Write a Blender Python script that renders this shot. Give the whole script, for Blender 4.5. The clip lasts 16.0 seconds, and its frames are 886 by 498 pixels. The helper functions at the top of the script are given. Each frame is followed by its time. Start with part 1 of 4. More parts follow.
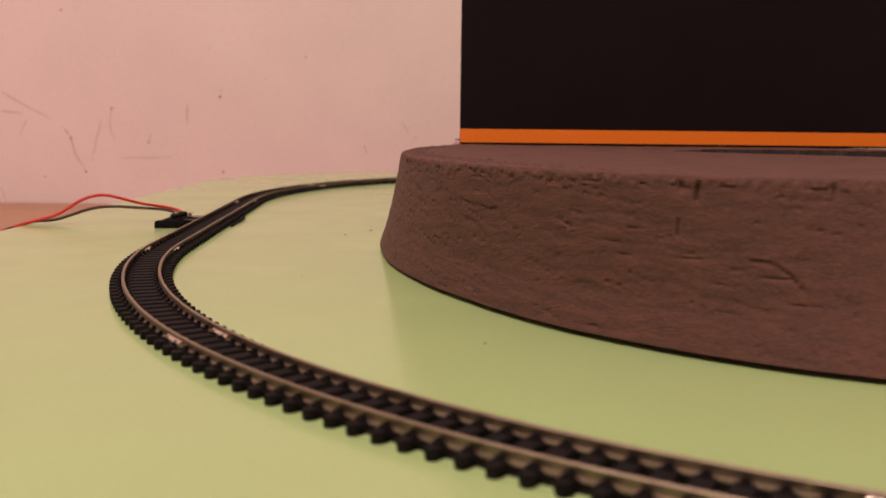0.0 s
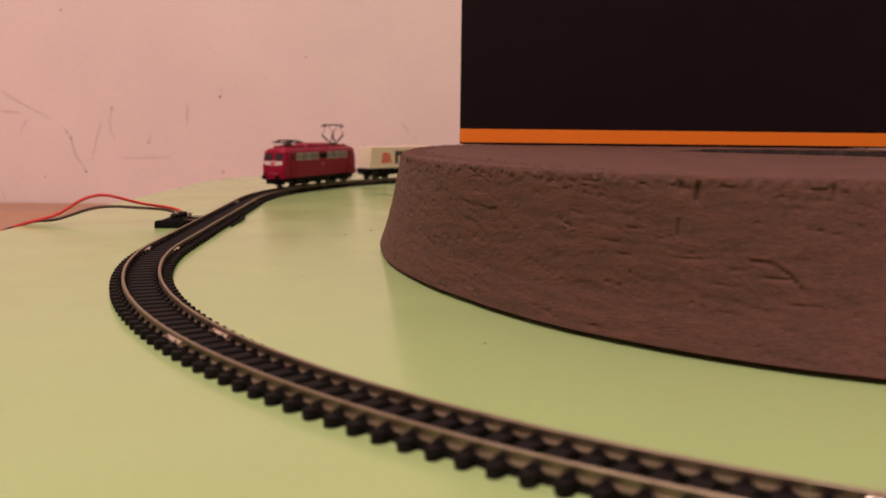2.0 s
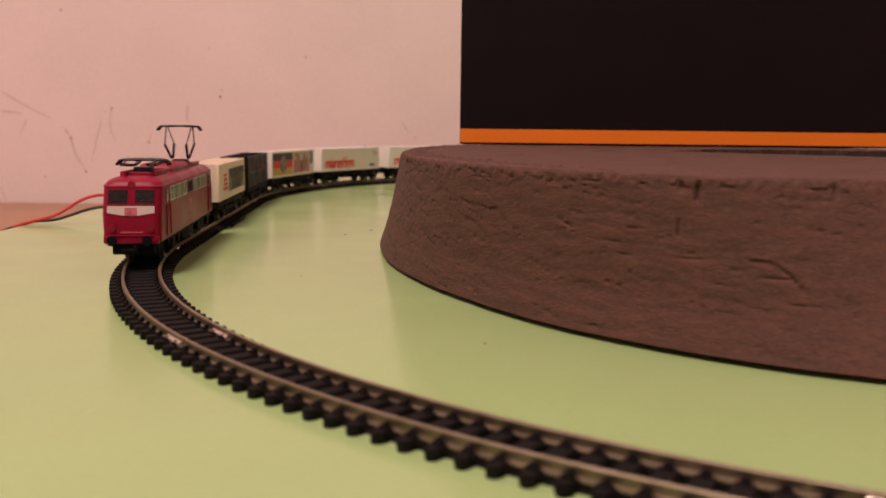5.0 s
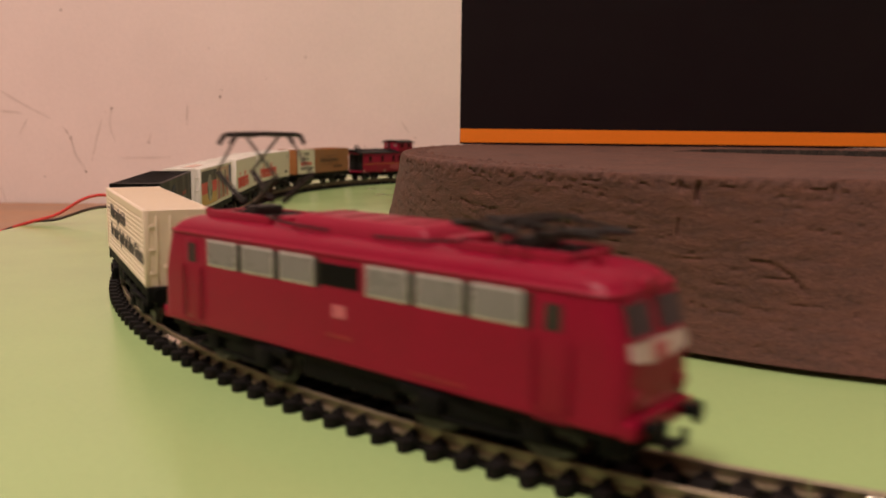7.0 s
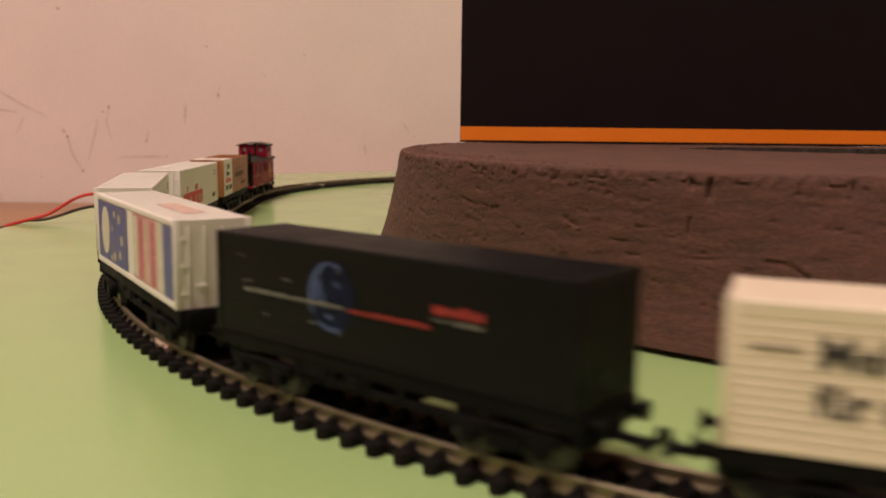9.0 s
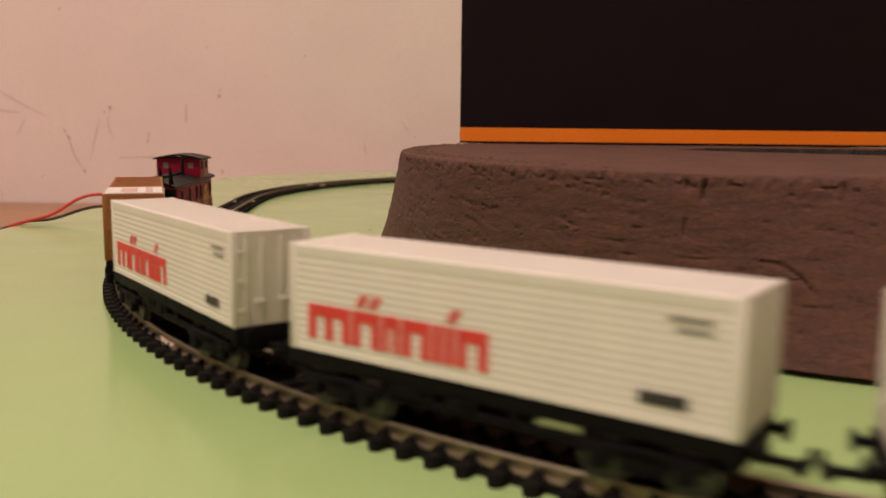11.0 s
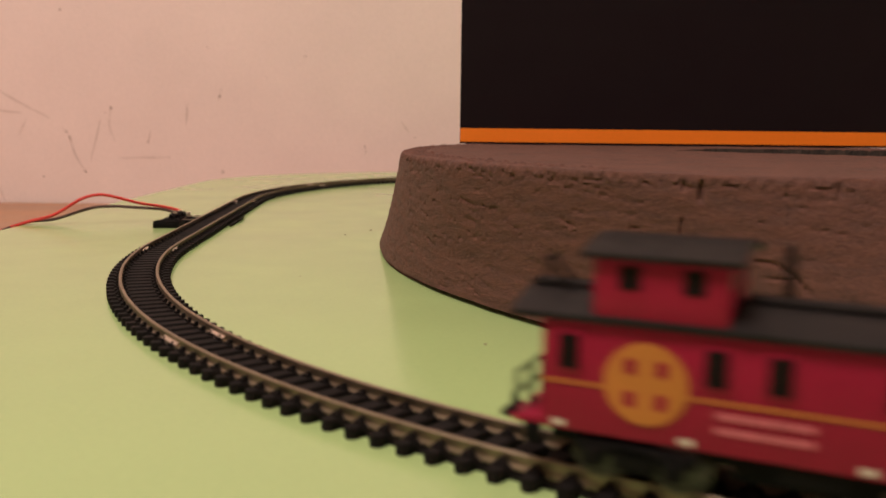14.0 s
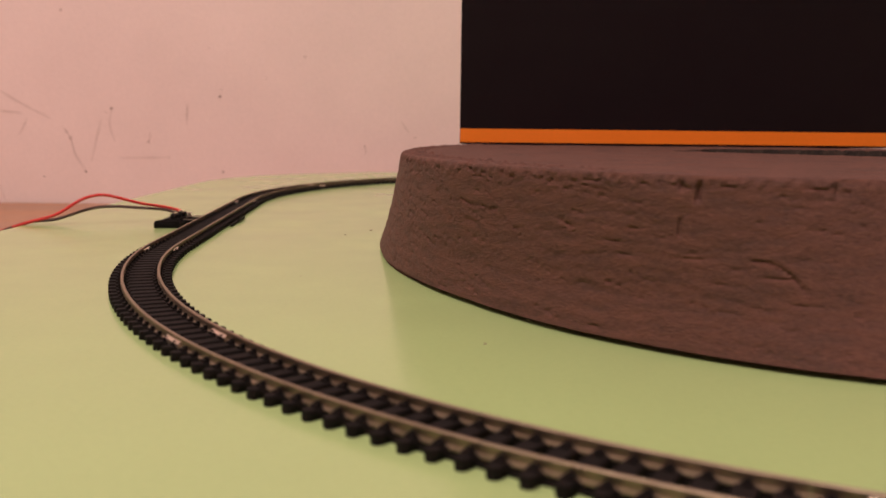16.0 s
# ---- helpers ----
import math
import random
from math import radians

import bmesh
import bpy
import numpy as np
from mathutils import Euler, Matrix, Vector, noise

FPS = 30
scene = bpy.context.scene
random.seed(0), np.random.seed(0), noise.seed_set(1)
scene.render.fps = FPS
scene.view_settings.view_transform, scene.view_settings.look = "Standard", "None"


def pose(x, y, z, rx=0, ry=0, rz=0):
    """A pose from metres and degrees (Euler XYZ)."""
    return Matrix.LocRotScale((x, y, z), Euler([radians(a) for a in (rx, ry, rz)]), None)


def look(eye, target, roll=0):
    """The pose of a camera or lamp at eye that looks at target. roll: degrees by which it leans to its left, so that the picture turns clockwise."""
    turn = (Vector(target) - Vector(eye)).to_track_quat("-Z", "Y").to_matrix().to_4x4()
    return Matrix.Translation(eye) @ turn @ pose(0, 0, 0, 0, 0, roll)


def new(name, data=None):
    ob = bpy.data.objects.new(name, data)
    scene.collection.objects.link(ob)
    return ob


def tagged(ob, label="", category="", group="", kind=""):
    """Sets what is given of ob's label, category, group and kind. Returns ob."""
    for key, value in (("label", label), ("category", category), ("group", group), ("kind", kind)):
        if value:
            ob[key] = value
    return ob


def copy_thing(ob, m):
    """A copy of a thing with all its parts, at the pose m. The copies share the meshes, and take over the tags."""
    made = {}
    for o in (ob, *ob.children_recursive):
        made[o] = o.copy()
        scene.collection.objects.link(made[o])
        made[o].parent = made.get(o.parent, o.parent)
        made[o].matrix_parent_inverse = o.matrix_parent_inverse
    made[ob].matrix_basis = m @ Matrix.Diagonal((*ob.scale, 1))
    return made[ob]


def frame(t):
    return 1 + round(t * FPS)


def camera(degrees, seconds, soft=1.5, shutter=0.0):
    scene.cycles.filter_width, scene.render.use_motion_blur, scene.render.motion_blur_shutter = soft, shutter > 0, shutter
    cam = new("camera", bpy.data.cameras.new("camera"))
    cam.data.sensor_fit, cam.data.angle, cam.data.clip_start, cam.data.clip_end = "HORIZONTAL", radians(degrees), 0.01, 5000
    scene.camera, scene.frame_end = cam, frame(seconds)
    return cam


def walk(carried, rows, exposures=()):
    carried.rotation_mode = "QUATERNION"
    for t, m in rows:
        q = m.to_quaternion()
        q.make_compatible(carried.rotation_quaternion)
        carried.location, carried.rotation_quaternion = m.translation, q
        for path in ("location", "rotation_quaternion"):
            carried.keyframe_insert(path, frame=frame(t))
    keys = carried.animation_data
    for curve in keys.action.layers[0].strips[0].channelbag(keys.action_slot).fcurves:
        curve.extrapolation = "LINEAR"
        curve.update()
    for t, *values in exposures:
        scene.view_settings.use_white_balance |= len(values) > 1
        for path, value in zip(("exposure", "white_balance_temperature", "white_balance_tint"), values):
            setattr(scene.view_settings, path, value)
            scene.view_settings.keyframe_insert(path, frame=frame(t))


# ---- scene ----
# Model railway in 1:220 scale on a green board. Lengths given in millimetres; z = 0 is the top of the board.
MM = 0.001
RAIL = 2.9                 # rail head above the board

cam = camera(53.41, 16.0, soft=1.6, shutter=0.6)
cam.data.dof.use_dof = True
cam.data.dof.focus_distance = 0.22
cam.data.dof.aperture_fstop = 30
EYE = Vector((0.0, 0.0, 37.99))
PITCH, ROLL = 8.151, 0.65


def aim(forward=0.0):
    """The camera's pose, moved forward along its axis by so many millimetres."""
    turn = pose(0, 0, 0, 90 - PITCH) @ pose(0, 0, 0, 0, 0, ROLL)
    return Matrix.Translation(EYE * MM) @ turn @ Matrix.Translation((0, 0, -forward * MM))


walk(cam, [(0.0, aim()), (6.5, aim()), (7.0, aim(0.1)), (7.5, aim(1.2)), (8.0, aim(4.6)), (8.5, aim(6.4)), (9.0, aim(6.5)),
           (10.2, aim(4.6)), (11.4, aim(3.5)), (12.0, aim(3.2)), (12.5, aim(2.9)), (13.0, aim(2.7)), (13.5, aim(2.4)),
           (14.0, aim(1.7)), (14.5, aim(0.9)), (15.2, aim(0.7)), (16.0, aim(0.6))],
     [(0.0, -0.24, 6500, 18), (6.0, -0.24, 6500, 17), (7.5, -0.30, 6500, 0), (9.0, -0.33, 6500, 1), (12.0, -0.32, 6500, 0), (13.3, -0.28, 6500, -4), (14.4, -0.17, 6500, 11), (15.2, -0.24, 6500, 17), (16.0, -0.24, 6500, 17)])

# ---- light ----
world = bpy.data.worlds.new("room_air")
world.use_nodes = True
world.node_tree.nodes["Background"].inputs[0].default_value = (1.0, 0.85, 0.7, 1)
world.node_tree.nodes["Background"].inputs[1].default_value = 0.03
scene.world = world
lamp_data = bpy.data.lights.new("ceiling_light", "AREA")
lamp_data.shape, lamp_data.size = "DISK", 0.5
lamp_data.energy, lamp_data.color = 29.7, (1.0, 0.778, 0.70)
lamp_ob = new("ceiling_light", lamp_data)
lamp_ob.matrix_world = look((-0.44, -0.34, 1.50), (0.0, 0.28, 0.0))

# ---- materials ----
def mat(name, color, rough=0.5, metal=0.0, fine=2500.0, coarse=150.0, var=0.10, bump=0.2, dist=0.05, rvar=0.08,
        squash=(1, 1, 1), rnd=0.0, coat=0.0, spec=0.5):
    """A surface with variation at two scales; fine and coarse are noise scales per metre, dist the relief in millimetres."""
    m = bpy.data.materials.new(name)
    m.use_nodes = True
    nt = m.node_tree
    b = nt.nodes["Principled BSDF"]
    tc = nt.nodes.new("ShaderNodeTexCoord")
    mp = nt.nodes.new("ShaderNodeMapping")
    mp.inputs["Scale"].default_value = squash
    nt.links.new(tc.outputs["Object"], mp.inputs[0])
    n1, n2 = nt.nodes.new("ShaderNodeTexNoise"), nt.nodes.new("ShaderNodeTexNoise")
    for n, s in ((n1, fine), (n2, coarse)):
        n.inputs["Scale"].default_value, n.inputs["Detail"].default_value = s, 4
        nt.links.new(mp.outputs[0], n.inputs["Vector"])
    add = nt.nodes.new("ShaderNodeMath")
    add.operation = "ADD"
    nt.links.new(n1.outputs["Fac"], add.inputs[0])
    nt.links.new(n2.outputs["Fac"], add.inputs[1])
    last = add.outputs[0]
    if rnd:
        oi, ma = nt.nodes.new("ShaderNodeObjectInfo"), nt.nodes.new("ShaderNodeMath")
        ma.operation = "MULTIPLY_ADD"
        ma.inputs[1].default_value = rnd
        nt.links.new(oi.outputs["Random"], ma.inputs[0])
        nt.links.new(last, ma.inputs[2])
        last = ma.outputs[0]
    mr = nt.nodes.new("ShaderNodeMapRange")
    mr.inputs["From Min"].default_value, mr.inputs["From Max"].default_value = 0.6, 1.4
    mr.inputs["To Min"].default_value, mr.inputs["To Max"].default_value = 1 - var, 1 + var
    nt.links.new(last, mr.inputs["Value"])
    hs = nt.nodes.new("ShaderNodeHueSaturation")
    hs.inputs["Color"].default_value = (*color, 1)
    nt.links.new(mr.outputs[0], hs.inputs["Value"])
    nt.links.new(hs.outputs[0], b.inputs["Base Color"])
    rr = nt.nodes.new("ShaderNodeMapRange")
    rr.inputs["From Min"].default_value, rr.inputs["From Max"].default_value = 0.3, 0.7
    rr.inputs["To Min"].default_value, rr.inputs["To Max"].default_value = max(0.02, rough - rvar), min(1, rough + rvar)
    nt.links.new(n2.outputs["Fac"], rr.inputs["Value"])
    nt.links.new(rr.outputs[0], b.inputs["Roughness"])
    b.inputs["Metallic"].default_value = metal
    b.inputs["Coat Weight"].default_value = coat
    b.inputs["Specular IOR Level"].default_value = spec
    b.inputs["Coat Roughness"].default_value = 0.25
    if bump:
        bp = nt.nodes.new("ShaderNodeBump")
        bp.inputs["Strength"].default_value, bp.inputs["Distance"].default_value = bump, dist * MM
        nt.links.new(add.outputs[0], bp.inputs["Height"])
        nt.links.new(bp.outputs[0], b.inputs["Normal"])
    return m


M_GREEN = mat("green_laminate", (0.383, 0.540, 0.228), 0.19, fine=900, coarse=25, var=0.04, bump=0.0, dist=0.03, rvar=0.04, spec=0.4)
M_BOARD_EDGE = mat("board_core", (0.42, 0.30, 0.18), 0.8, fine=700, coarse=60)
M_WALL = mat("wall_paint", (0.82, 0.71, 0.67), 0.9, fine=420, coarse=18, var=0.05, bump=0.35, dist=0.4)
# for the unseen walls and ceiling; pinkish to tint the light they bounce
M_ROOM = mat("room_bounce_paint", (0.74, 0.62, 0.58), 0.95, fine=60, coarse=4, var=0.05, bump=0.1)
M_SCUFF = mat("scuff_mark", (0.50, 0.41, 0.37), 0.9, fine=400, coarse=40, var=0.25)
M_FLECK = mat("wall_fleck", (0.24, 0.17, 0.145), 0.9, fine=900, coarse=80, var=0.3)
M_WOOD = mat("table_wood", (0.40, 0.22, 0.13), 0.5, fine=500, coarse=20, var=0.25, squash=(0.15, 1, 1))
M_FLOOR = mat("floor_boards", (0.30, 0.18, 0.10), 0.5, fine=80, coarse=6, var=0.25, squash=(0.2, 1, 1))
M_CLAY = mat("brown_clay", (0.102, 0.0455, 0.032), 0.9, fine=2600, coarse=330, var=0.45, bump=1.0, dist=0.2, squash=(0.4, 0.4, 1.6))
M_CLAY_DARK = mat("dark_clay", (0.030, 0.021, 0.015), 0.95, fine=1400, coarse=260, var=0.7, bump=1.0, dist=0.6)
M_CARD = mat("black_card", (0.0074, 0.0030, 0.0046), 0.8, fine=900, coarse=40, var=0.2, bump=0.1, spec=0.2)
M_ORANGE = mat("orange_print", (0.95, 0.245, 0.012), 0.5, fine=900, coarse=40, var=0.06, bump=0.05)
M_SLEEPER = mat("sleeper_plastic", (0.010, 0.0085, 0.008), 0.75, fine=2500, coarse=300, var=0.3, rnd=0.4, spec=0.1)
M_RAIL = mat("nickel_silver", (0.31, 0.255, 0.185), 0.54, 1.0, fine=1500, coarse=120, var=0.15, bump=0.1, rvar=0.12)
M_JOINER = mat("bright_joiner", (0.78, 0.71, 0.60), 0.30, 1.0, fine=1500, coarse=120, var=0.1)
M_RED = mat("loco_red", (0.250, 0.0032, 0.027), 0.36, fine=2500, coarse=120, var=0.12, bump=0.1, rvar=0.08, spec=0.22)
M_REDROOF = mat("loco_roof_red", (0.28, 0.005, 0.031), 0.46, fine=2500, coarse=120, var=0.12, bump=0.1, rvar=0.08, spec=0.3)
M_GLASSGREY = mat("window_grey", (0.21, 0.20, 0.20), 0.3, fine=2500, coarse=250, var=0.12, bump=0.05)
M_DARKGLASS = mat("dark_glass", (0.015, 0.013, 0.016), 0.12, fine=2500, coarse=250, var=0.2, bump=0.0)
M_SILVER = mat("window_rim", (0.50, 0.48, 0.46), 0.35, 0.3, fine=2500, coarse=250, var=0.1)
M_BLACK = mat("black_plastic", (0.0045, 0.004, 0.004), 0.7, fine=2500, coarse=250, var=0.3, spec=0.12)
M_DARKMETAL = mat("blackened_metal", (0.022, 0.019, 0.018), 0.45, 0.5, fine=2500, coarse=250, var=0.3)
M_WHEEL = mat("wheel_metal", (0.085, 0.08, 0.075), 0.42, 0.7, fine=2500, coarse=250, var=0.25)
M_WHITEPAINT = mat("white_paint", (0.62, 0.50, 0.49), 0.45, fine=2500, coarse=250, var=0.06)
M_WHITE = mat("white_plastic", (0.80, 0.76, 0.70), 0.45, fine=1800, coarse=120, var=0.05, bump=0.05)
M_CREAM = mat("cream_plastic", (0.82, 0.70, 0.55), 0.45, fine=1800, coarse=120, var=0.05, bump=0.05)
M_BOXBLACK = mat("black_container", (0.0045, 0.0045, 0.005), 0.42, fine=1800, coarse=120, var=0.25, bump=0.05, spec=0.14)
M_BROWN = mat("brown_container", (0.32, 0.124, 0.036), 0.5, fine=1800, coarse=120, var=0.10, bump=0.08)
M_INK = mat("black_ink", (0.035, 0.033, 0.035), 0.55, fine=2500, coarse=250, var=0.2, bump=0.0)
M_BROWNINK = mat("brown_ink", (0.10, 0.045, 0.019), 0.55, fine=2500, coarse=250, var=0.2, bump=0.0)
M_REDINK = mat("red_ink", (0.72, 0.05, 0.045), 0.5, fine=2500, coarse=250, var=0.08, bump=0.0)
M_DULLRED = mat("dull_red_ink", (0.30, 0.022, 0.024), 0.5, fine=1500, coarse=400, var=0.3, bump=0.0)
M_BLUEINK = mat("blue_ink", (0.085, 0.10, 0.27), 0.5, fine=2500, coarse=250, var=0.15, bump=0.0)
M_PINKINK = mat("pink_ink", (0.50, 0.12, 0.15), 0.5, fine=1200, coarse=500, var=0.45, bump=0.0)
M_DULLPALE = mat("dull_pale_ink", (0.17, 0.165, 0.145), 0.5, fine=1500, coarse=500, var=0.5, bump=0.0)
M_GOLDINK = mat("gold_ink", (0.62, 0.36, 0.08), 0.5, fine=2500, coarse=250, var=0.12, bump=0.0)
M_PALEINK = mat("pale_ink", (0.62, 0.58, 0.48), 0.5, fine=2500, coarse=500, var=0.2, bump=0.0)
M_SOFTRED = mat("soft_red_ink", (0.66, 0.13, 0.12), 0.5, fine=1800, coarse=300, var=0.25, bump=0.0)
M_ROSE = mat("rose_ink", (0.56, 0.27, 0.27), 0.5, fine=1200, coarse=300, var=0.4, bump=0.0)
M_PALEGOLD = mat("pale_gold_ink", (0.50, 0.42, 0.26), 0.5, fine=2500, coarse=250, var=0.15, bump=0.0)
M_GLOBE = mat("globe_blue_ink", (0.005, 0.008, 0.026), 0.5, fine=900, coarse=350, var=0.95, bump=0.0, spec=0.12)
M_PALEBLUE = mat("pale_blue_ink", (0.085, 0.115, 0.24), 0.5, fine=1400, coarse=400, var=0.7, bump=0.0, spec=0.12)
M_CABRED = mat("caboose_red", (0.265, 0.006, 0.034), 0.42, fine=2500, coarse=150, var=0.14, bump=0.08, spec=0.25)
M_FADED = mat("faded_print", (0.62, 0.42, 0.35), 0.5, fine=1200, coarse=400, var=0.3, bump=0.0)
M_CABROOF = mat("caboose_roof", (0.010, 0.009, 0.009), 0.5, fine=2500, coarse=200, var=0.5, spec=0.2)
M_YELLOW = mat("yellow_print", (0.47, 0.17, 0.03), 0.5, fine=2500, coarse=250, var=0.1, bump=0.0)
M_WIRE_RED = mat("red_wire", (0.62, 0.03, 0.03), 0.4, fine=1500, coarse=150, var=0.1, bump=0.0)
M_WIRE_BROWN = mat("dark_wire", (0.05, 0.022, 0.018), 0.4, fine=1500, coarse=150, var=0.2, bump=0.0)
M_DUST = mat("dust", (0.16, 0.11, 0.07), 0.9)


# ---- mesh helpers, all in millimetres ----
LIFT = [0.0]               # height added to the parts that are being built


def mesh_of(name, bm, material, angle=40):
    bm.transform(Matrix.Scale(MM, 4) @ Matrix.Translation((0, 0, LIFT[0])))
    me = bpy.data.meshes.new(name)
    bm.to_mesh(me)
    bm.free()
    me.materials.append(material)
    me.shade_smooth()
    me.set_sharp_from_angle(angle=radians(angle))
    return me


def part(name, bm, material, parent=None, label="", angle=40):
    ob = new(name, mesh_of(name, bm, material, angle))
    if parent:
        ob.parent = parent
    return tagged(ob, label=label)


def box(bm, x0, x1, y0, y1, z0, z1, bevel=0.0):
    made = bmesh.ops.create_cube(bm, size=1)["verts"]
    for v in made:
        v.co = Vector(((x0 + x1) / 2 + v.co.x * (x1 - x0), (y0 + y1) / 2 + v.co.y * (y1 - y0), (z0 + z1) / 2 + v.co.z * (z1 - z0)))
    if bevel:
        edges = list({e for v in made for e in v.link_edges})
        bmesh.ops.bevel(bm, geom=edges, offset=bevel, segments=2, profile=0.5, affect="EDGES")
    return bm


def boxes(*rows, bevel=0.0):
    bm = bmesh.new()
    for r in rows:
        box(bm, *r, bevel=bevel)
    return bm


def tube(bm, pts, r, seg=8):
    pts = [Vector(p) for p in pts]
    rings = []
    for i, p in enumerate(pts):
        d = (pts[min(i + 1, len(pts) - 1)] - pts[max(i - 1, 0)]).normalized()
        side = d.cross(Vector((0, 0, 1)) if abs(d.z) < 0.9 else Vector((1, 0, 0))).normalized()
        up = side.cross(d)
        rings.append([bm.verts.new(p + (side * math.cos(a) + up * math.sin(a)) * r) for a in (2 * math.pi * k / seg for k in range(seg))])
    for a, b in zip(rings, rings[1:]):
        for k in range(seg):
            bm.faces.new((a[k], a[(k + 1) % seg], b[(k + 1) % seg], b[k]))
    bm.faces.new(rings[0][::-1])
    bm.faces.new(rings[-1])
    bmesh.ops.recalc_face_normals(bm, faces=bm.faces)
    return bm


def tubes(*runs, r=0.2, seg=8):
    bm = bmesh.new()
    for pts in runs:
        tube(bm, pts, r, seg)
    return bm


def loft(bm, rings):
    """Closed rings of points, joined in order and capped at both ends."""
    vs = [[bm.verts.new(p) for p in ring] for ring in rings]
    n = len(vs[0])
    for a, b in zip(vs, vs[1:]):
        for k in range(n):
            bm.faces.new((a[k], a[(k + 1) % n], b[(k + 1) % n], b[k]))
    bm.faces.new(vs[0][::-1])
    bm.faces.new(vs[-1])
    bmesh.ops.recalc_face_normals(bm, faces=bm.faces)
    return bm


def rounded(hl, hw, r, z, k=5):
    """A rounded rectangle in plan: half length, half width, corner radius."""
    r = min(r, hl * 0.95, hw * 0.95)
    out = []
    for cx, cy, a0 in ((hl - r, hw - r, 0), (-hl + r, hw - r, 90), (-hl + r, -hw + r, 180), (hl - r, -hw + r, 270)):
        for i in range(k + 1):
            a = radians(a0 + 90 * i / k)
            out.append(Vector((cx + r * math.cos(a), cy + r * math.sin(a), z)))
    return out


def smooth_path(pts, n=8):
    """A rounded run through the points."""
    pts = [Vector(p) for p in pts]
    out = []
    for i in range(len(pts) - 1):
        a, b, c, d = pts[max(i - 1, 0)], pts[i], pts[i + 1], pts[min(i + 2, len(pts) - 1)]
        for k in range(n):
            t = k / n
            out.append(0.5 * ((2 * b) + (c - a) * t + (2 * a - 5 * b + 4 * c - d) * t * t + (3 * b - a - 3 * c + d) * t ** 3))
    return out + [pts[-1]]


def lettering(name, text, size, material, parent, place, side, width=0.0, heavy=0.0):
    """Raised print on a vehicle's flank: side -1 is its right flank, +1 its left one; place is (x, y, z) of the text's start."""
    cu = bpy.data.curves.new(name, "FONT")
    cu.body, cu.size, cu.extrude, cu.resolution_u, cu.offset = text, size, 0.04, 2, heavy
    tmp = new(name, cu)
    me = bpy.data.meshes.new_from_object(tmp.evaluated_get(bpy.context.evaluated_depsgraph_get()))
    bpy.data.objects.remove(tmp)
    xs = [v.co.x for v in me.vertices]
    fit = width / (max(xs) - min(xs)) if width else 1.0
    turn = pose(0, 0, 0, 90) if side < 0 else pose(0, 0, 0, 90, 0, 180)
    me.transform(Matrix.Scale(MM, 4) @ Matrix.Translation(Vector(place) + Vector((0, 0, LIFT[0]))) @ turn @ Matrix.Diagonal((fit, 1, 1, 1)))
    me.materials.append(material)
    ob = new(name, me)
    ob.parent = parent
    return ob


def panel(name, x0, x1, z0, z1, y, side, material, parent, label="", thick=0.06, bevel=0.0):
    """A thin raised panel on a flank, x forward."""
    a, b = sorted((y * side, (y + thick) * side))
    return part(name, boxes((x0, x1, a, b, z0, z1), bevel=bevel), material, parent, label)


def disc(name, x, z, rx, rz, y, side, material, parent, label="", thick=0.08, seg=32):
    bm = bmesh.new()
    loft(bm, [[Vector((x + rx * math.cos(2 * math.pi * k / seg), yy * side, z + rz * math.sin(2 * math.pi * k / seg))) for k in range(seg)] for yy in (y, y + thick)])
    return part(name, bm, material, parent, label)


